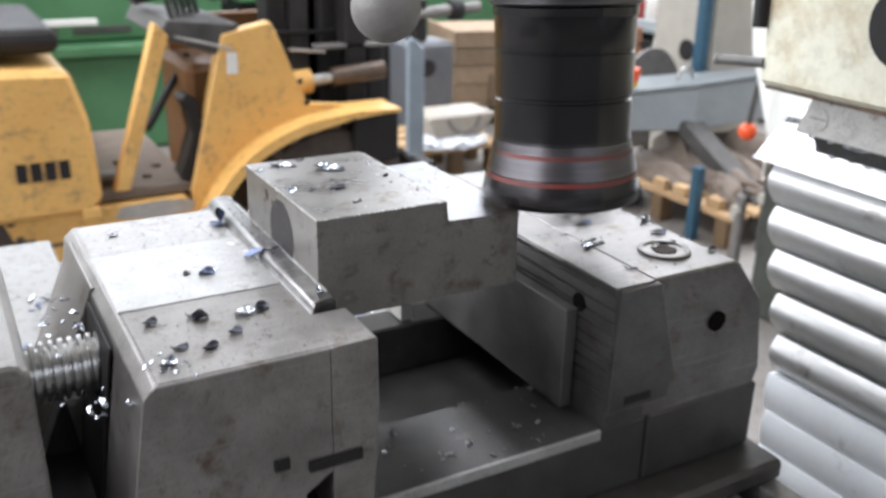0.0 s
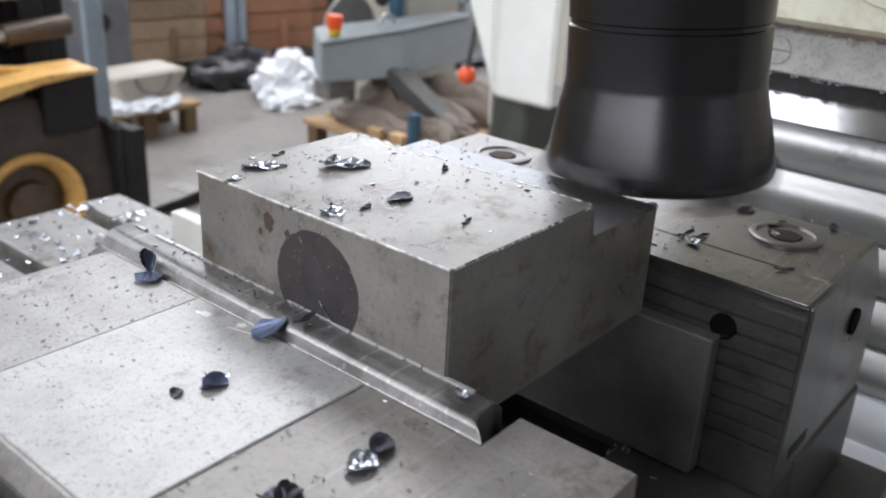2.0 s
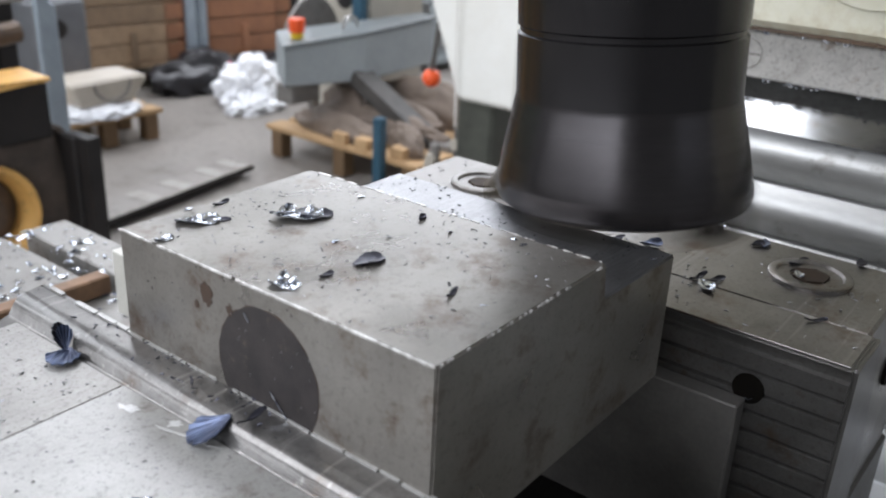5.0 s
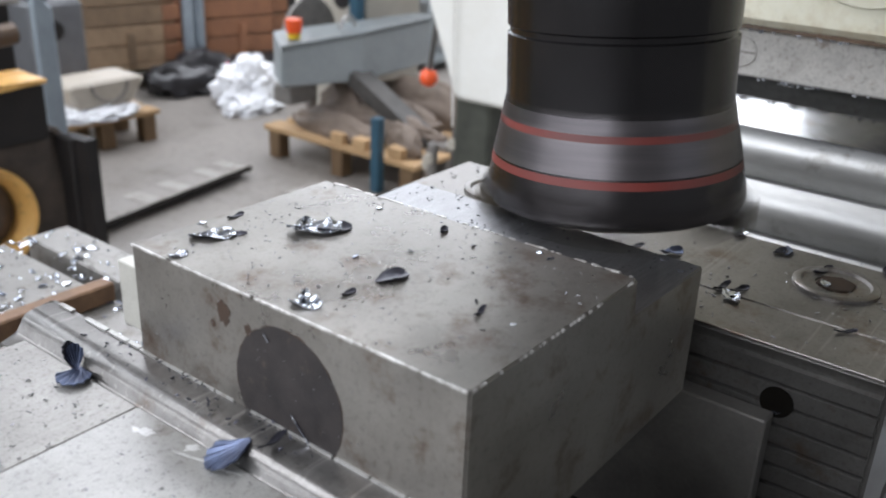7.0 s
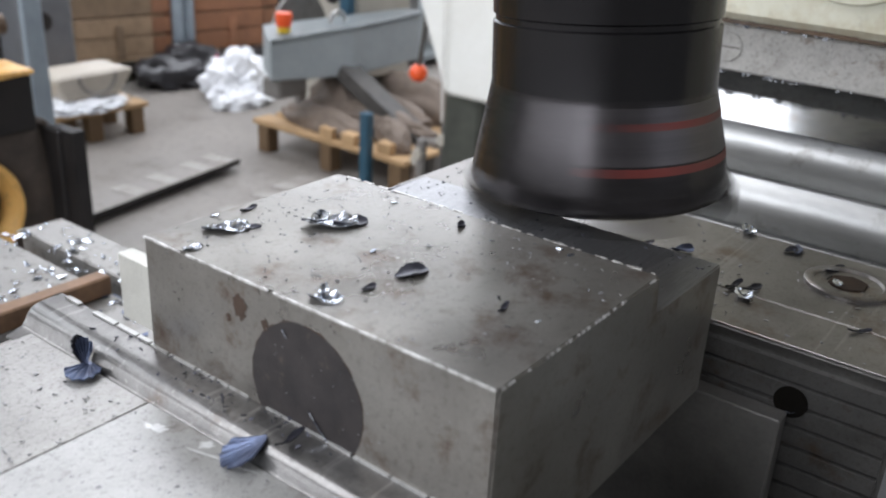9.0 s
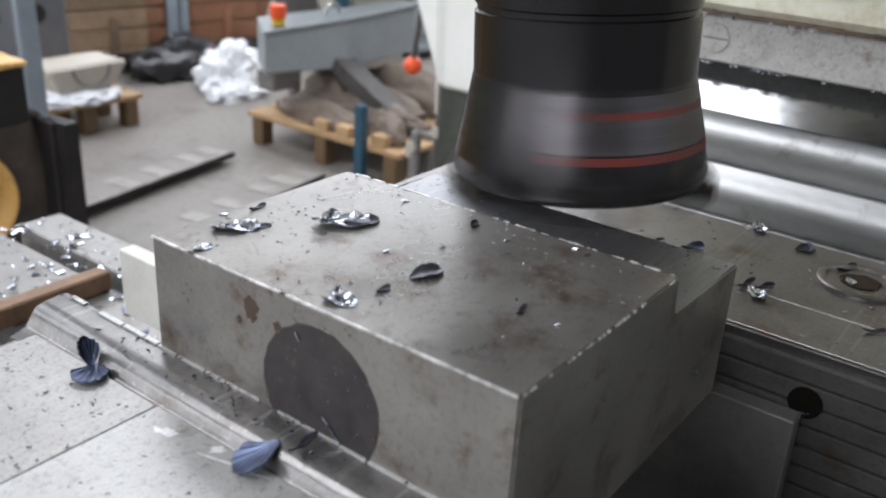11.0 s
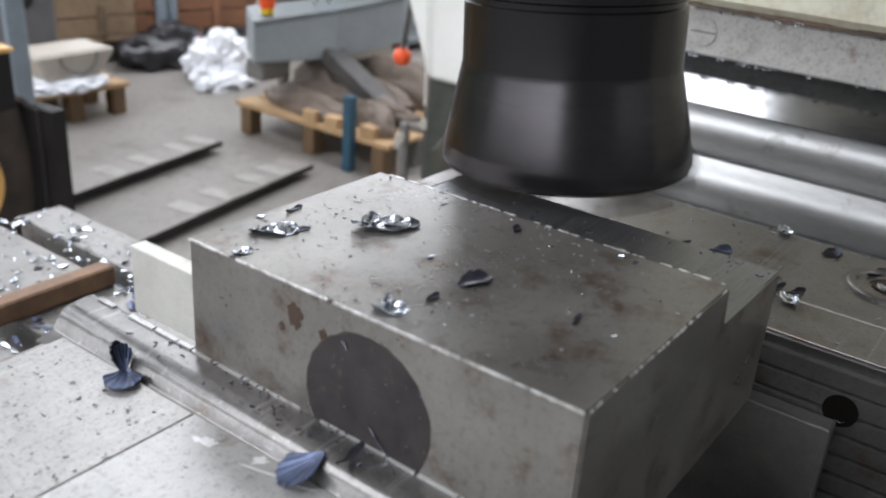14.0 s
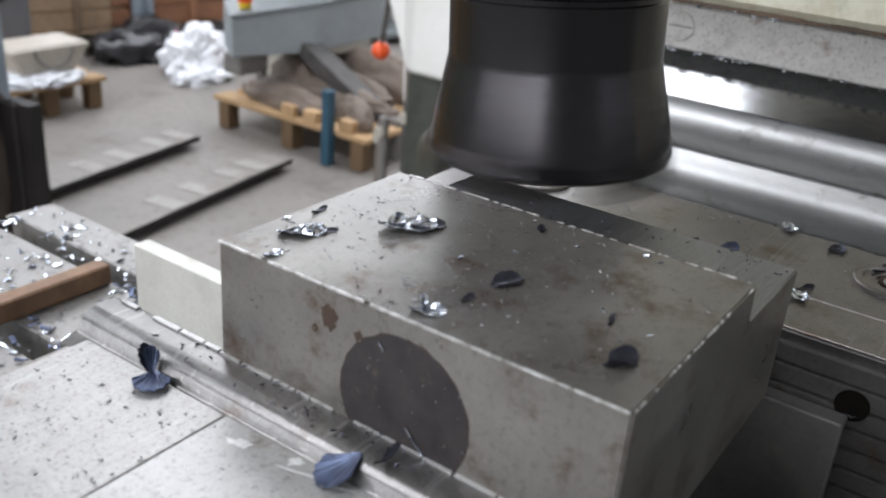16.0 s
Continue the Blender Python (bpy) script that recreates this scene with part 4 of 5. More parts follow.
part("pin_end", rod(bmesh.new(), (0.432, 0.214, 1.1445), (0.432, 0.2165, 1.1443), 0.005, 16), CAST, column, "", True)
part("clamp_knob", rod(bmesh.new(), (0.428, 0.172, 1.176), (0.428, 0.174, 1.206), 0.006, 16), BLACK, column, "black knob", True)
ring = part("strip_screw", lathe([(0.0088, 0.4388), (0.0092, 0.4392), (0.0092, 0.4400)], 28, "x", (0, 0.1125, 1.1137)), WIPER, strip, "slotted screw head")
part("screw_slot", cube(0.4384, 0.4392, 0.1045, 0.1205, 1.1132, 1.1142), CAST, ring)
part("column_body", cube(0.486, 0.9, -0.62, 0.115, 0.0, 1.126, bevel=0.01), DARKGREEN, column, "dark machine column")
# bulged telescopic covers
covers = empty("way_covers", "brushed steel telescopic covers with bulged slats", "machine cover")
bm = prism([(0.1705, 1.0690), (0.160, 1.1120), (-0.62, 1.1075), (-0.62, 1.0645)], "x", 0.0, 0.0022)
for v in bm.verts:
    v.co.x += 0.4385 + (v.co.z - 1.067) * 0.7
part("top_apron", bm, APRON, covers, "polished sloping top sheet")
z = 1.0675
for k in range(24):
    h = 0.036
    y1 = (0.155 - 0.0075 * k if k < 5 else 0.124) + 0.001 * (k % 3)
    pts = []
    n = 12
    for i in range(n + 1):
        a = math.pi * i / n
        bulge = 0.0125 if k < 5 else 0.004
        pts.append((0.4565 - bulge * math.sin(a * 0.86 + 0.44) - (0.0 if k < 5 else 0.006), z - h * i / n))
    pts += [(0.468, z - h), (0.468, z)]
    bm = prism(pts, "y", -0.62, y1)
    part("cover_slat", bm, SLAT if k < 5 else PALEPLATE, covers, "" if k < 5 else "pale flat cover plate", smooth=True)
    z -= h + 0.0006

# ---- far machine: white box, lever, pendant panel ----
mill = empty("white_machine_head", "white painted machine head on a dark olive column", "machine")
part("head_box", prism([(1.33, 0.55), (1.545, 0.55), (1.66, 0.85), (1.72, 1.1), (1.72, 1.6), (1.33, 1.6)], "x", 2.07, 2.45, 0.012), WHITE, mill, "white painted steel head")
part("column_post", cube(2.1, 2.4, 1.43, 1.565, 0.0, 0.56, bevel=0.01), DARKGREEN, mill, "dark olive casting")
part("side_duct", cube(2.085, 2.095, 1.30, 1.34, 0.62, 1.4, bevel=0.002), BEIGE, mill)
bm = bmesh.new()
rod(bm, (2.2, 1.3, 0.46), (2.5, 0.9, 0.5), 0.055, 20)
part("motor", bm, GREYPAINT, mill, "grey round motor", True)
part("lever_rod", rod(bmesh.new(), (2.157, 1.713, 0.59), (1.97, 1.47, 1.28), 0.0085), DARKCAST, mill, "thin steel lever")
part("lever_ball", ball(bmesh.new(), (2.157, 1.713, 0.575), 0.03), ORANGE, mill, "orange red ball knob", True)
part("cable", rod(bmesh.new(), (2.05, 1.53, 0.47), (2.04, 1.56, 1.4), 0.003, 8), LABEL, mill, "thin pale cable")
for k, (y0, y1, z0, z1, x) in enumerate(((1.60, 1.63, 0.1, 0.40, 2.05), (1.64, 1.68, 0.05, 0.36, 2.10), (1.56, 1.59, 0.2, 0.44, 2.12))):
    arm = part("clamp_link", cube(x, x + 0.03, y0, y1, z0, z1, bevel=0.008), (CAST, LOG, DARKCAST)[k], mill, "oily cast clamp link")
    part("bolt_head", lathe([(0.018, x - 0.014), (0.02, x - 0.01), (0.02, x)], 6, "x", (0, (y0 + y1) / 2, z1 - 0.05)), BEIGE, arm, "pale hexagon bolt")

panel = empty("control_panel", "light grey control box with an emergency stop button", "control panel")
A, B, C, D, F = (2.36, 2.625), (2.70, 2.49), (3.2, 2.535), (3.22, 2.64), (2.5, 2.82)


def sloped(bm, z0):
    """Lift the top towards the far end, as a console top does."""
    for v in bm.verts:
        if v.co.z > z0:
            v.co.z += min(max(0.11 * (v.co.x - 2.36), 0.0), 0.045)
    return bm


bm = prism([A, B, C, D, F], "z", 0.35, 0.503, 0.006)
body = part("panel_box", sloped(bm, 0.45), GREYPAINT, panel)
part("panel_lid", sloped(prism([(A[0] - .006, A[1] - .006), (B[0], B[1] - .008), (C[0] + .006, C[1] - .006), D, F], "z", 0.505, 0.52, 0.003), 0.4), LIDGREY, panel, "dark grey lid")
part("stop_button", lathe([(0.022, 0.54), (0.03, 0.544), (0.035, 0.59), (0.032, 0.598), (0.01, 0.6)], 24, at=(2.47, 2.66, 0.012)), ORANGE, panel, "red emergency stop button", True)
part("button_collar", lathe([(0.026, 0.52), (0.026, 0.54)], 24, at=(2.47, 2.66, 0.012)), YELLOWPLASTIC, panel, "yellow collar", True)
bm = bmesh.new()
for i in range(10):
    a0, a1 = math.pi * i / 10, math.pi * (i + 1) / 10
    rod(bm, (2.72 + 0.045 * math.cos(a0), 2.60, 0.555 + 0.045 * math.sin(a0)), (2.72 + 0.045 * math.cos(a1), 2.60, 0.555 + 0.045 * math.sin(a1)), 0.009, 8)
part("carry_handle", bm, SCREW, panel, "bright metal handle", True)
part("panel_foot", cube(2.4, 2.56, 2.62, 2.72, 0.27, 0.35, bevel=0.006), CAST, panel, "brown bracket")
bm = bmesh.new()
beam(bm, (2.69, 2.52, 0.37), (2.72, 2.06, 0.1), 0.11, 0.06)
part("swing_arm", bm, DASH, panel, "grey sloping arm")
bm = bmesh.new()
box(bm, 2.68, 2.76, 2.02, 2.12, 0.0, 0.17, bevel=0.006)
part("arm_foot", bm, CAST, panel)
post = empty("blue_stand", "blue painted steel post behind the pallet", "post")
part("post", cube(2.42, 2.46, 2.16, 2.2, 0.0, 0.3, bevel=0.003), BLUEPIPE, post)
part("post_upright", cube(2.93, 2.98, 2.74, 2.79, 0.0, 1.3, bevel=0.003), BLUEPIPE, post)
tank = empty("beige_tank", "dusty beige machine body behind the control box", "machine")
part("tank_body", cube(3.0, 3.4, 2.75, 3.15, 0.0, 1.3, bevel=0.02), BEIGE, tank)
# black disc on the tank paints the shade of its opening
part("tank_opening", lathe([(0.05, 2.997), (0.05, 3.003)], 28, "x", (0, 2.9, 0.62)), BLACK, tank, "flat black disc for the shade in an opening")
guard = empty("round_guard", "dark bowed sheet guard behind the control box", "guard")
bm = prism([(2.8 + 0.17 * math.cos(a), 0.44 + 0.2 * math.sin(a)) for a in [math.pi * i / 16 for i in range(17)]], "y", 2.9, 2.92)
part("guard_sheet", bm, CAST, guard)
part("guard_leg", cube(2.78, 2.82, 2.89, 2.93, 0.0, 0.45, bevel=0.003), CAST, guard)


# ---- pallets ----
def pallet(x0, y0, lx, ly, turn, label, wood=WOOD, h=0.14, along="x", foot=0.032):
    p = empty("wooden_pallet", label, "pallet", "pallets on the floor", at=(x0, y0, 0))
    n = max(3, int((ly if along == "x" else lx) / 0.13))
    deck = mesh_of("deck_board", cube(0, lx, -0.05, 0.05, h - 0.022, h, bevel=0.003) if along == "x" else cube(-0.05, 0.05, 0, ly, h - 0.022, h, bevel=0.003), wood)
    for i in range(n):
        ob = new("deck_board", deck)
        ob.parent, ob.location = p, (0, ly * (i + 0.5) / n, 0) if along == "x" else (lx * (i + 0.5) / n, 0, 0)
    # blocks carry the under-deck shade in their colour
    block = mesh_of("pallet_block", cube(-foot, foot, -foot, foot, 0.0, h - 0.022, bevel=0.004), LEGWOOD)
    for i in range(3):
        x = 0.055 + (lx - 0.11) * i / 2
        for j in range(3):
            b = new("pallet_block", block)
            b.parent, b.location = p, (x, 0.055 + (ly - 0.11) * j / 2, 0)
    p.rotation_euler.z = radians(turn)
    return p


pallet(2.44, 2.0, 0.8, 0.85, 0, "pale wooden pallet loaded with rough castings", along="y")
pallet(1.78, 3.36, 0.52, 0.55, -2, "pale wooden pallet carrying an ivory cover")
pallet(2.52, 4.22, 1.22, 0.8, -12, "weathered wooden pallet under the crates", OLDWOOD)
for k, (x, y, l, w, h, t) in enumerate(((2.56, 2.52, 0.55, 0.13, 0.09, 83), (2.68, 2.42, 0.7, 0.15, 0.11, 98), (2.84, 2.5, 0.65, 0.16, 0.13, 88), (2.72, 2.62, 0.4, 0.14, 0.17, 70), (3.0, 2.4, 0.6, 0.16, 0.18, 95), (2.6, 2.18, 0.3, 0.12, 0.1, 60))):
    ob = tagged(part("rough_casting", lump(k + 3, l / 2, w / 2, h / 1.2, 0.17, 2.3, 4), LOG, smooth=True), "rough brown iron casting lying on the pallet", "casting", "castings on the pallet")
    ob.matrix_basis = pose(x, y, 0.14, 0, 0, t)
for x, y in ((2.46, 2.42), (2.46, 2.30), (2.47, 2.12)):
    tagged(part("wood_offcut", cube(x, x + 0.08, y - 0.035, y + 0.035, 0.1402, 0.185, bevel=0.003), WOOD), "pale wooden offcut on the pallet edge", "wood block", "offcuts on the pallet")

# ivory cover and film on the small pallet
cover = empty("ivory_cover", "ivory moulded machine cover with a curved recess", "cover")
bm = prism([(-0.17, 0.09), (-0.13, 0.0), (0.12, 0.0), (0.2, 0.1), (0.18, 0.115), (-0.16, 0.11)], "y", -0.11, 0.11, 0.012)
part("cover_shell", bm, IVORY, cover)
# recess is not cut: a dark bead paints its shaded rim
bm = bmesh.new()
for i in range(12):
    a0, a1 = math.pi * (1 + i / 12), math.pi * (1 + (i + 1) / 12)
    rod(bm, (0.02 + 0.085 * math.cos(a0), -0.113, 0.1 + 0.08 * math.sin(a0)), (0.02 + 0.085 * math.cos(a1), -0.113, 0.1 + 0.08 * math.sin(a1)), 0.006, 6)
part("recess_rim", bm, CAST, cover, "dark curved bead for the shade of the recess")
cover.matrix_basis = pose(2.06, 3.5, 0.185, 0, 0, -2)
ob = tagged(part("plastic_film", lump(31, 0.19, 0.12, 0.045, 0.35, 3.5), FILM, smooth=True), "crumpled white plastic film under the ivory cover", "plastic film")
ob.matrix_basis = pose(2.03, 3.45, 0.14)
ob = tagged(part("plastic_film", lump(12, 0.2, 0.15, 0.175, 0.3, 2.2, 5), FILM, smooth=True), "heap of crumpled white plastic film on the floor", "plastic film")
ob.matrix_basis = pose(3.06, 3.62, 0.0)
ob = tagged(part("plastic_film", lump(13, 0.15, 0.09, 0.05, 0.4, 3.0, 5), FILM, smooth=True), "loose end of crumpled white film on the floor", "plastic film")
ob.matrix_basis = pose(2.92, 3.45, 0.0)
bag = empty("black_sheet", "crumpled black plastic sheet with a pink strap on the floor", "plastic sheet")
part("sheet", lump(21, 0.27, 0.18, 0.16, 0.3, 1.8, 4), BLACKBAG, bag, smooth=True)
bm = bmesh.new()
beam(bm, (0.1, -0.2, 0.02), (0.14, -0.12, 0.16), 0.012, 0.01)
part("strap", bm, PINK, bag, "pink strap")
bag.matrix_basis = pose(3.0, 4.02, 0.0, 0, 0, -8)
ob = tagged(part("black_sheet", lump(22, 0.2, 0.14, 0.13, 0.3, 1.8, 4), BLACKBAG, smooth=True), "crumpled black plastic sheet beside the crate", "plastic sheet")
ob.matrix_basis = pose(3.4, 4.0, 0.0)


def crate(x, y, lx, ly, h, turn, wood, label):
    c = empty("wooden_crate", label, "crate", "wooden crates", at=(x, y, 0.142))
    n = int(h / 0.105)
    front = mesh_of("crate_board", cube(0, lx - 0.1, -0.022, 0, 0.004, 0.1, bevel=0.003), wood)
    tail = mesh_of("crate_board", cube(lx - 0.097, lx, -0.024, -0.002, 0.012, 0.094, bevel=0.003), REDWOOD)
    side = mesh_of("crate_board", cube(lx - 0.022, lx, 0, ly, 0.004, 0.1, bevel=0.003), REDWOOD)
    left = mesh_of("crate_board", cube(0, 0.022, 0, ly, 0.004, 0.1, bevel=0.003), wood)
    for i in range(n):
        for me in (front, tail, side, left):
            ob = new("crate_board", me)
            ob.parent, ob.location = c, (0, 0, i * 0.105)
    for px in (lx * 0.45,):
        part("crate_batten", cube(px - 0.02, px + 0.02, -0.04, -0.0225, 0, h * 0.4, bevel=0.003), wood, c)
    part("crate_core", cube(0.024, lx - 0.024, 0.002, ly, 0, h - 0.02), OLDWOOD, c)
    c.rotation_euler.z = radians(turn)
    return c


crate(2.52, 4.27, 0.52, 0.55, 0.42, -12, OLDWOOD, "weathered wooden crate with reddish end boards")
crate(3.16, 4.14, 0.55, 0.55, 0.42, -12, REDWOOD, "reddish wooden crate on the pallet")
ob = tagged(part("hanging_film", prism([(3.04, 4.12), (3.07, 4.09), (3.1, 4.12), (3.13, 4.08), (3.16, 4.1), (3.16, 4.14), (3.04, 4.15)], "z", 0.145, 0.62, 0.004), BLUEGREY), "grey plastic film hanging between the crates", "plastic film")

# ---- yellow forklift truck ----
truck = empty("forklift_truck", "worn yellow forklift truck with black mast and dusty tyres", "forklift")
S, E = 2.2, 2.95
arch = [(0.905 + 0.42 * math.cos(a), 0.27 + 0.36 * math.sin(a)) for a in [radians(100 + 78 * i / 12) for i in range(13)]]
bm = prism([(1.093, 0.655), (0.93, 0.65)] + arch + [(0.47, 0.36), (0.46, 0.46), (0.575, 0.90), (0.72, 0.93), (0.82, 0.68), (0.95, 0.668), (1.09, 0.67)], "y", S, S + 0.05, 0.004)
part("side_cowl", bm, YELLOW, truck, "yellow cowl with a flared mudguard")
bm = prism([(1.093, 0.655), (0.93, 0.65)] + arch + [(0.905 + 0.45 * math.cos(q), 0.275 + 0.385 * math.sin(q)) for q in [radians(176 - 76 * i / 12) for i in range(13)]] + [(0.95, 0.668), (1.09, 0.668)], "y", S - 0.09, S - 0.0005, 0.004)
part("mudguard", bm, YELLOW, truck, "yellow mudguard lip")
part("decal", cube(0.585, 0.615, S - 0.003, S, 0.79, 0.85), LABEL, truck, "small pale label")
for x, z in ((0.82, 0.69), (0.8, 0.755)):
    part("bolt", lathe([(0.008, S - 0.004), (0.008, S)], 12, "y", (x, 0, z)), BLACK, truck)
bm = prism([(0.25, 0.485), (0.29, 0.485), (0.43, 0.905), (0.395, 0.94)], "y", S + 0.002, S + 0.05, 0.003)
part("left_strut", bm, YELLOW, truck)
# panel and block added to make the inside of the cowl dark
part("inner_panel", cube(0.54, 0.86, S + 0.5, S + 0.54, 0.3, 0.9, bevel=0.004), COWLDARK, truck, "dark brown inner cowl panel")
part("interior_block", cube(0.5, 0.8, S + 0.12, S + 0.45, 0.3, 0.8, bevel=0.02), COWLDARK, truck)
part("hose", rod(bmesh.new(), (0.38, S + 0.15, 0.62), (0.55, S + 0.3, 0.8), 0.012, 8), BLACK, truck)
part("dash_panel", prism([(0.405, 0.90), (0.575, 0.84), (0.63, 0.925), (0.43, 0.945)], "y", S + 0.005, S + 0.46, 0.004), DASH, truck, "dark grey dash panel")
for k in range(5):
    part("control_lever", rod(bmesh.new(), (0.46 + 0.03 * k, S + 0.06 + 0.05 * k, 0.93), (0.42 + 0.03 * k, S + 0.08 + 0.05 * k, 1.12), 0.008, 8), BLACK, truck, "black control lever")
bm = bmesh.new()
beam(bm, (0.44, S + 0.3, 0.97), (0.34, S + 0.3, 1.3), 0.1, 0.08), beam(bm, (0.66, S + 0.3, 0.97), (0.58, S + 0.3, 1.3), 0.07, 0.06)
part("steering_column", bm, BLACK, truck)
part("pedal", prism([(0.435, 0.50), (0.49, 0.47), (0.52, 0.60), (0.50, 0.72), (0.47, 0.74), (0.45, 0.72), (0.475, 0.69), (0.485, 0.62)], "y", S + 0.02, S + 0.1, 0.004), BLACK, truck, "black pedal")
part("foot_plate", cube(0.19, 0.47, S + 0.02, E, 0.455, 0.485, bevel=0.004), LOG, truck, "scuffed steel foot plate")
for k, (x, y) in enumerate(((0.36, S + 0.12), (0.31, S + 0.3), (0.41, S + 0.22))):
    part("foot_plate_bolt", lathe([(0.012, 0.4855), (0.014, 0.489), (0.014, 0.4935), (0.006, 0.496)], 10, at=(x, y, 0)), OILYBROWN, truck, "oily brown bolt")
for x0, x1, z in ((-0.12, 0.03, 0.372), (0.06, 0.13, 0.352), (-0.36, -0.22, 0.38)):
    part("sill_slot", cube(x0, x1, S - 0.0012, S + 0.004, z, z + 0.011, bevel=0.001), OILYBROWN, truck, "dark grimy slot")
part("dash_cable", rod(bmesh.new(), (0.6, S - 0.004, 0.86), (0.43, S + 0.01, 0.905), 0.004, 8), PALEMARK, truck, "thin pale cable")
part("stay_wire", rod(bmesh.new(), (0.8, S + 0.08, 0.835), (0.93, S + 0.12, 0.815), 0.004, 8), PALEMARK, truck, "thin pale cable")
part("foot_valve", cube(0.22, 0.3, S + 0.08, S + 0.14, 0.485, 0.515, bevel=0.008), CAST, truck)
part("chassis", prism([(-0.5, 0.24), (0.47, 0.3), (0.475, 0.4), (0.44, 0.452), (-0.5, 0.44)], "y", S, E, 0.006), YELLOW, truck, "yellow chassis sill, scraped")
part("scrape", prism([(0.24, 0.41), (0.36, 0.395), (0.46, 0.405), (0.465, 0.435), (0.38, 0.447), (0.26, 0.44)], "y", S - 0.0015, S, 0.0), PALEMARK, truck, "scraped bare patch")
hood = part("counterweight", prism([(-0.6, 0.43), (0.18, 0.445), (0.212, 0.475), (0.2, 0.7), (0.165, 0.83), (-0.6, 0.86)], "y", S - 0.03, E, 0.015), YELLOW, truck, "yellow engine hood, chipped")
part("hood_foot", cube(0.155, 0.2, S - 0.032, S + 0.04, 0.425, 0.46, bevel=0.005), YELLOW, truck)
for x in (0.005, 0.04, 0.075, 0.11):
    part("lettering_bar", cube(x, x + 0.026, S - 0.0325, S - 0.03, 0.55, 0.6), BLACK, hood, "black painted mark")
part("seat", cube(-0.5, 0.16, S + 0.05, E - 0.05, 0.862, 0.93, bevel=0.03, seg=3), BLACK, truck, "black vinyl seat")
tyre_prof = [(0.14, -0.001), (0.14, -0.1), (0.23, -0.11), (0.285, -0.09), (0.3, -0.05), (0.3, 0.05), (0.285, 0.09), (0.23, 0.11), (0.14, 0.1), (0.14, 0.001)]


def wheel(x, y, z):
    w = part("wheel", lathe([(0.055, -0.1), (0.06, -0.098), (0.065, -0.068), (0.104, -0.06), (0.104, -0.05), (0.05, 0.09)], 32, "y", (x, y, z)), OILYBROWN, truck, "grimy brown hub", True)
    part("tyre", lathe(tyre_prof, 56, "y", (x, y, z)), RUBBER, w, "dusty black tyre", True)
    part("rim", lathe([(0.106, -0.02), (0.108, -0.085), (0.128, -0.118), (0.14, -0.122), (0.145, -0.112), (0.145, -0.02), (0.106, -0.019)], 40, "y", (x, y, z)), YELLOW, w, "yellow pressed rim", True)
    lug = mesh_of("tread_lug", cube(-0.016, 0.016, -0.1, 0.1, 0.292, 0.312, bevel=0.004), RUBBER)
    for k in range(28):
        ob = new("tread_lug", lug)
        ob.parent = w
        ob.matrix_basis = Matrix.Translation((x, y, z)) @ Matrix.Rotation(2 * math.pi * k / 28, 4, "Y")
    return w


wheel(0.9, S + 0.07, 0.312)
wheel(-0.3, S + 0.09, 0.312)
for y in (S + 0.12, E - 0.1):
    part("mast_channel", cube(1.0, 1.07, y, y + 0.08, 0.06, 1.9, bevel=0.004), BLACK, truck, "black mast channel")
part("mast_inner", cube(0.95, 1.0, S + 0.2, E - 0.2, 0.3, 1.9, bevel=0.004), BLACK, truck)
bm = bmesh.new()
rod(bm, (0.94, S + 0.1, 0.738), (1.12, S + 0.1, 0.752), 0.03, 16)
part("tilt_cylinder", bm, OILYBROWN, truck, "oily brown tilt cylinder", True)
part("tilt_rod", rod(bmesh.new(), (0.86, S + 0.1, 0.732), (0.94, S + 0.1, 0.738), 0.018, 16), SCREW, truck, "bright piston rod", True)
part("cylinder_lug", rod(bmesh.new(), (0.77, S + 0.1, 0.725), (0.87, S + 0.1, 0.733), 0.038, 16), YELLOW, truck, "worn yellow cylinder lug", True)
part("cross_bar", cube(0.9, 1.16, S + 0.12, S + 0.16, 0.822, 0.836, bevel=0.003), CAST, truck, "dusty cross bar")
part("guard_plate", cube(0.95, 1.096, S - 0.06, S + 0.02, 0.5, 0.648, bevel=0.004), BLACK, truck, "black plate under the mudguard")
for k, x in enumerate((0.79, 0.865, 0.95, 1.05, 1.13)):
    part("mast_rail", cube(x, x + (0.065, 0.075, 0.09, 0.07, 0.06)[k], S + 0.24 + 0.03 * (k % 2), S + 0.34, 0.45, 1.95, bevel=0.006), (BLACK, DASH, BLACK, DASH, BLACK)[k], truck, "black greasy mast rail")
part("cross_hose", rod(bmesh.new(), (0.7, S + 0.2, 0.87), (1.2, S + 0.2, 0.86), 0.008, 8), BLACK, truck)
part("carriage", cube(1.125, 1.155, 2.1, 2.3, 0.1, 0.5, bevel=0.006), BLACK, truck, "black fork carriage")
part("mast_guard", cube(1.0, 1.08, 2.3, 2.75, 0.2, 0.62, bevel=0.006), BLACK, truck)
fork_dir = Vector((0.986, 0.16, 0))
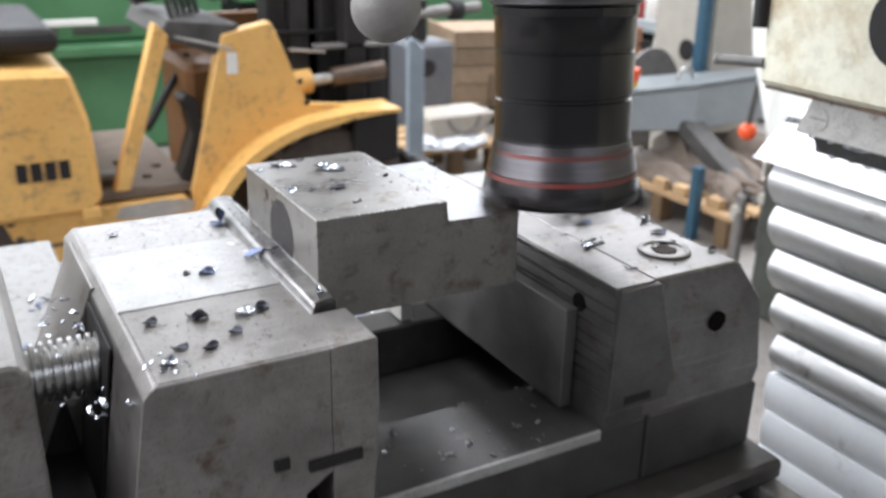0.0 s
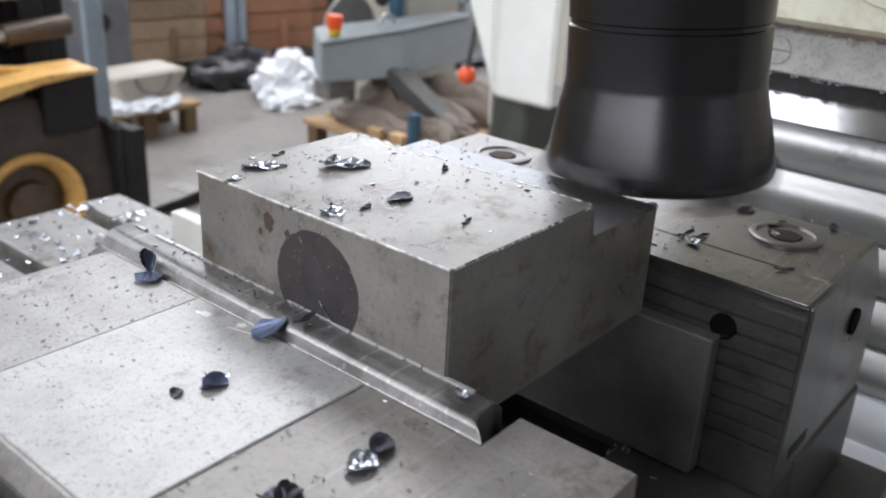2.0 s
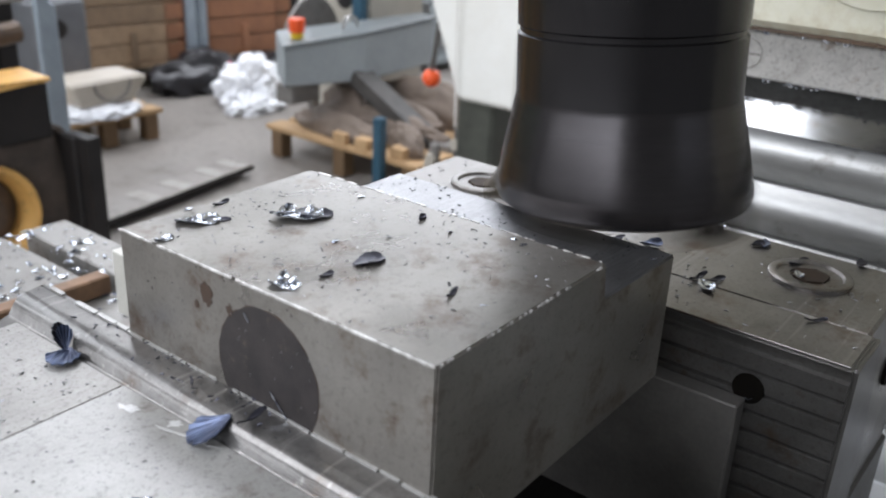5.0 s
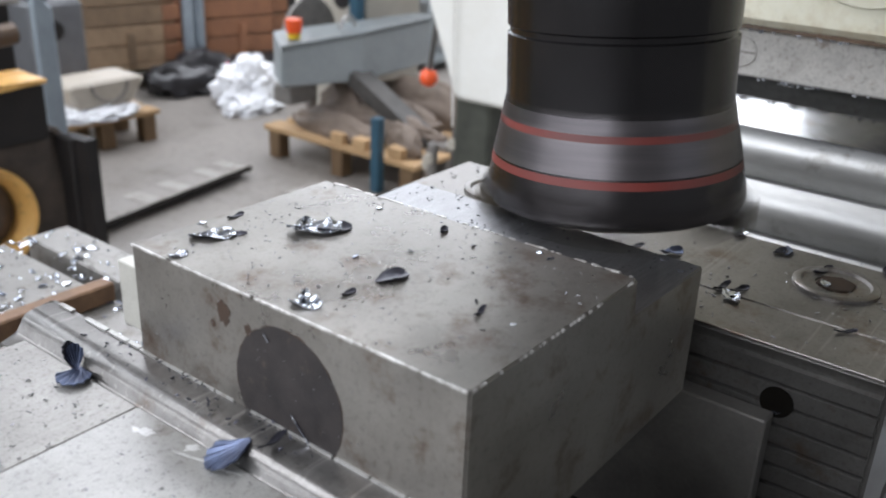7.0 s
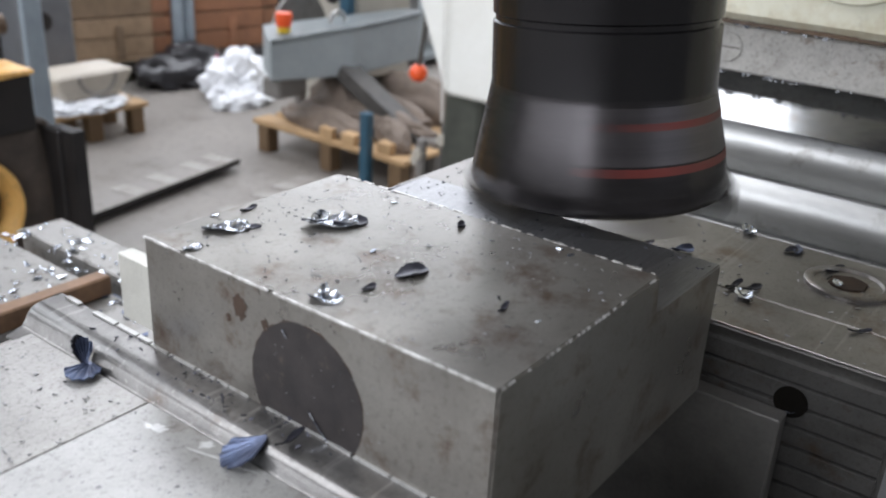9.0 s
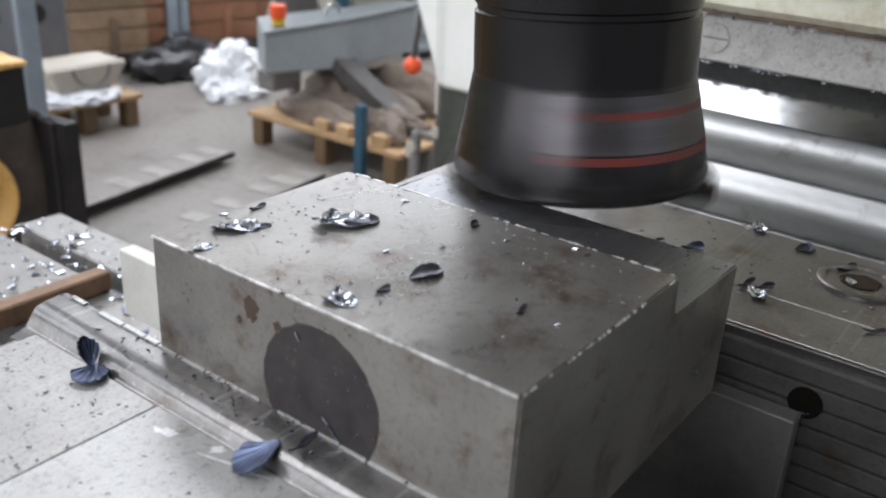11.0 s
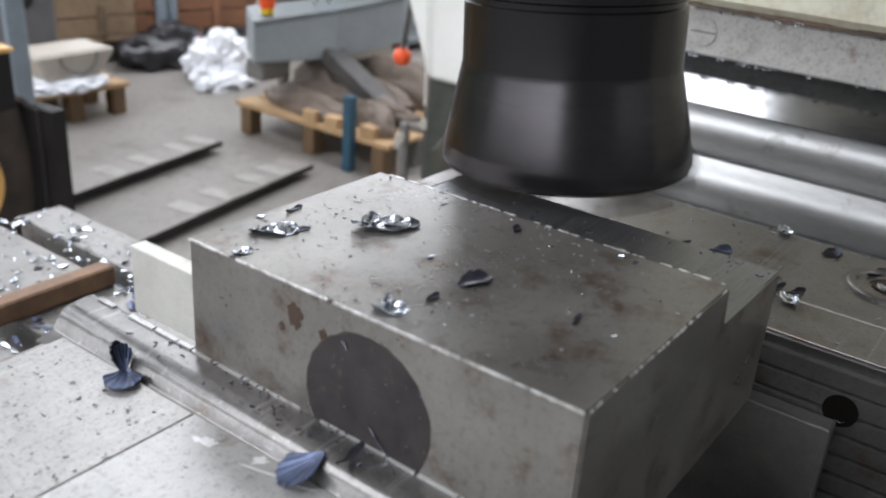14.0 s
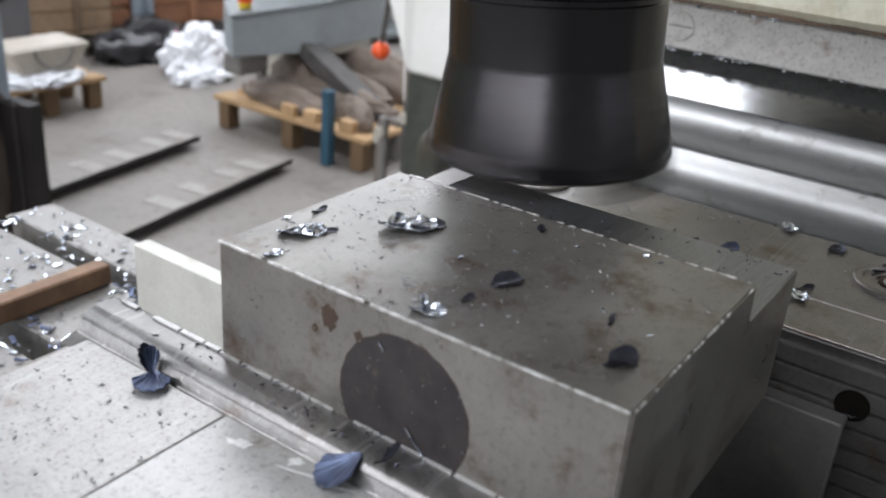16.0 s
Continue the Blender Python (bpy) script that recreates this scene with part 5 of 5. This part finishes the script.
for x, y, reach in ((1.14, 2.09, 1.16), (1.17, 2.545, 1.06)):
    bm = bmesh.new()
    x, y = x - 0.003, y + 0.02
    beam(bm, (x, y, 0.036), Vector((x, y, 0.036)) + fork_dir * reach, 0.14, 0.018)
    f = part("fork", bm, BLACK, truck, "worn steel fork")
    bm = bmesh.new()
    beam(bm, (x + 0.02, y, 0.02), (x + 0.02, y, 0.5), 0.1, 0.04, (1, 0.1, 0))
    part("fork_shank", bm, BLACK, f)
    bm = bmesh.new()
    p0, p1 = Vector((x, y, 0.0467)) + fork_dir * 0.06, Vector((x, y, 0.0467)) + fork_dir * (reach - 0.01)
    beam(bm, p0, p1, 0.136, 0.003)
    part("fork_top", bm, CONCRETE, f, "rubbed fork top")
    for k in (0.5, 0.66, 0.85, 0.97):
        bm = bmesh.new()
        c = Vector((x, y, 0.0497)) + fork_dir * k
        beam(bm, c, c + fork_dir * 0.07, 0.13, 0.003)
        part("fork_wear_mark", bm, FORKWEAR, f, "pale worn mark")

# grey upright beside the mast
stand = empty("grey_stand", "blue-grey steel stand with a rounded top", "stand")
bm = prism([(1.685, 0.0), (1.685, 0.675), (1.695, 0.7), (1.725, 0.69), (1.765, 0.645), (1.77, 0.0)], "y", 3.22, 3.25, 0.006)
part("upright", bm, BLUEGREY, stand)
part("gear_box", cube(2.04, 2.31, 3.9, 4.15, 0.0, 0.56, bevel=0.02), GEARGREY, stand, "dark grey housing")
part("dial", lathe([(0.04, 3.888), (0.045, 3.9)], 24, "y", (2.15, 0, 0.43)), BLACK, stand, "dark round dial")
part("spindle_shaft", rod(bmesh.new(), (2.05, 3.95, 0.7), (2.48, 3.95, 0.73), 0.03, 20), CAST, stand, "grey steel shaft", True)
part("shaft_carrier", cube(2.08, 2.16, 3.93, 4.05, 0.56, 0.78, bevel=0.01), BLACK, stand, "dark carrier")
part("shaft_collar", lathe([(0.05, 2.3), (0.055, 2.31), (0.055, 2.36), (0.05, 2.37)], 24, "x", (0, 3.95, 0.718)), BLACK, stand, "dark collar", True)
bench = empty("green_cabinet", "green machine cabinet with a pale top behind the crates", "cabinet")
part("cabinet_body", cube(2.4, 4.2, 5.6, 6.1, 0.0, 0.78, bevel=0.02), GREEN, bench)
part("cabinet_top", cube(2.38, 4.2, 5.55, 6.1, 0.78, 0.83, bevel=0.01), BLUEGREY, bench, "pale blue-grey top")

# ---- green machine and shelves at the back ----
green = empty("green_machine", "green enamelled machine bed with a dark slotted band", "machine")
part("bed", cube(-1.6, 1.32, 4.5, 5.2, 0.0, 0.5, bevel=0.02), GREEN, green)
part("ledge", cube(-1.6, 1.32, 4.42, 5.2, 0.5, 0.56, bevel=0.012), GREEN, green)
part("upper_body", cube(-1.6, 1.25, 4.52, 5.2, 0.56, 1.5, bevel=0.02), GREEN, green)
# dark olive bars on the face paint the shade of the slots
for k in range(3):
    part("slot", cube(-0.2 + k * 0.35, 0.08 + k * 0.35, 4.515, 4.525, 0.6, 0.64, bevel=0.004), DARKGREEN, green, "flat dark piece for the shade in a slot")
part("wood_post", cube(0.2, 0.3, 4.36, 4.42, 0.0, 0.75, bevel=0.005), WOOD, green)
part("rail", cube(-1.0, 0.6, 4.4, 4.42, 0.66, 0.69, bevel=0.003), WHITE, green)
lathe_bed = empty("dark_lathe", "dark lathe with bright handles behind the truck", "machine")
part("lathe_body", cube(1.36, 2.3, 4.6, 5.1, 0.0, 0.72, bevel=0.02), BLACK, lathe_bed)
part("lathe_top", cube(1.35, 2.35, 4.55, 5.1, 0.72, 0.8, bevel=0.012), GREEN, lathe_bed)
for k in range(6):
    part("handle", rod(bmesh.new(), (1.45 + 0.14 * k, 4.5, 0.55 + 0.05 * (k % 3)), (1.55 + 0.14 * k, 4.42, 0.6 + 0.04 * (k % 2)), 0.012, 8), SCREW, lathe_bed, "bright handle")
shelf = empty("storage_shelf", "grey storage shelf with bottles and boxes", "shelf")
part("shelf_board", cube(4.3, 4.7, 3.4, 5.6, 0.42, 0.45), GREYPAINT, shelf)
part("shelf_board", cube(4.3, 4.7, 3.4, 5.6, 0.05, 0.08), GREYPAINT, shelf)
for y in (3.4, 5.57):
    part("shelf_post", cube(4.3, 4.34, y, y + 0.03, 0.0, 1.6), GREYPAINT, shelf)
part("shelf_back", cube(4.7, 4.72, 3.4, 5.6, 0.0, 1.6), WALL, shelf)
tagged(part("red_tray", cube(4.32, 4.6, 4.15, 4.6, 0.451, 0.49, bevel=0.01), RED), "faded red tray on the shelf", "tray")
tagged(part("paper_box", cube(4.3, 4.5, 4.35, 4.58, 0.2, 0.38, bevel=0.004), LABEL), "white paper-labelled box on the lower shelf", "box")
for k, (y, h, m) in enumerate(((4.72, 0.2, WHITE), (4.48, 0.17, WHITE), (4.3, 0.2, ORANGE), (4.2, 0.14, LABEL), (5.0, 0.22, BEIGE), (4.86, 0.16, RED))):
    b = empty("plastic_bottle", ("white plastic bottle on the shelf", "white plastic bottle on the shelf", "orange plastic bottle on the shelf", "pale plastic tub on the shelf", "beige canister on the shelf", "red can on the shelf")[k], "bottle", "bottles on the shelf")
    part("bottle_body", lathe([(0.05, 0.49), (0.055, 0.5), (0.055, 0.49 + h * 0.7), (0.025, 0.49 + h * 0.85), (0.025, 0.49 + h)], 20, at=(4.4, y, 0)), m, b, smooth=True)
    part("bottle_cap", lathe([(0.028, 0.491 + h), (0.028, 0.515 + h)], 16, at=(4.4, y, 0)), GREENCAP if k == 0 else LABEL, b, smooth=True)
tagged(part("lower_box", cube(4.3, 4.6, 4.6, 4.95, 0.081, 0.36, bevel=0.006), BLACK), "dark box on the lower shelf", "box")


def motions():
    """The table feeds past the spinning cutter."""
    times = [0.0, 2.0, 4.0, 7.0, 10.0, 13.0, 16.0]
    for ob in MOVING:
        base = ob.matrix_basis.copy()
        walk(ob, [(t, Matrix.Translation((0, -FEED * (t - 7), 0)) @ base) for t in times])
    base = late.matrix_basis.copy()
    rows = [(0.0, pose(0.075, 0.06, 1.1075) @ pose(0, 0, 0, 20, 0, 0)), (14.5, pose(0.075, -0.03, 1.1085) @ pose(0, 0, 0, 20, 0, 0)), (14.63, pose(0.05, -0.035, 1.15, 60, 20, 30)), (14.8, Matrix.Translation((0, -FEED * 7.8, 0.0)) @ base), (16.0, Matrix.Translation((0, -FEED * 9, 0)) @ base)]
    walk(late, rows)
    # spin: about two turns in each half second, clockwise from above; the marked side is met at these angles
    marks = {0.0: -15, 0.5: -95, 1.0: 180, 1.5: -60, 2.0: 180, 2.5: 170, 3.0: 145, 3.5: 40, 4.0: -8, 6.5: 75, 7.0: 5, 7.5: -115, 8.0: 130, 8.5: 5, 9.0: -90, 11.5: 12, 12.0: -55, 12.5: 180, 13.0: 28, 13.5: -10, 14.0: 180, 14.5: 55, 15.0: 4, 15.5: -95, 16.0: 170}
    # turned to the way that the lens looks from at each time
    for t in marks:
        marks[t] = -marks[t] + (-127 if t < 0.3 else -136 if t < 1.2 else -145 if t < 1.8 else -155)
    keys = sorted(marks)
    turn, spin = marks[0.0], [(0.0, marks[0.0])]
    for a, b in zip(keys, keys[1:]):
        n = round((b - a) * FPS)
        want = marks[b] - marks[a]
        total = want + 360 * round((-78.0 * n - want) / 360)
        for i in range(1, n + 1):
            spin.append((a + i / FPS, turn + total * i / n))
        turn += total
    walk(cutter, [(t, LEAN @ pose(0, 0, 0, 0, 0, s)) for t, s in spin])


motions()
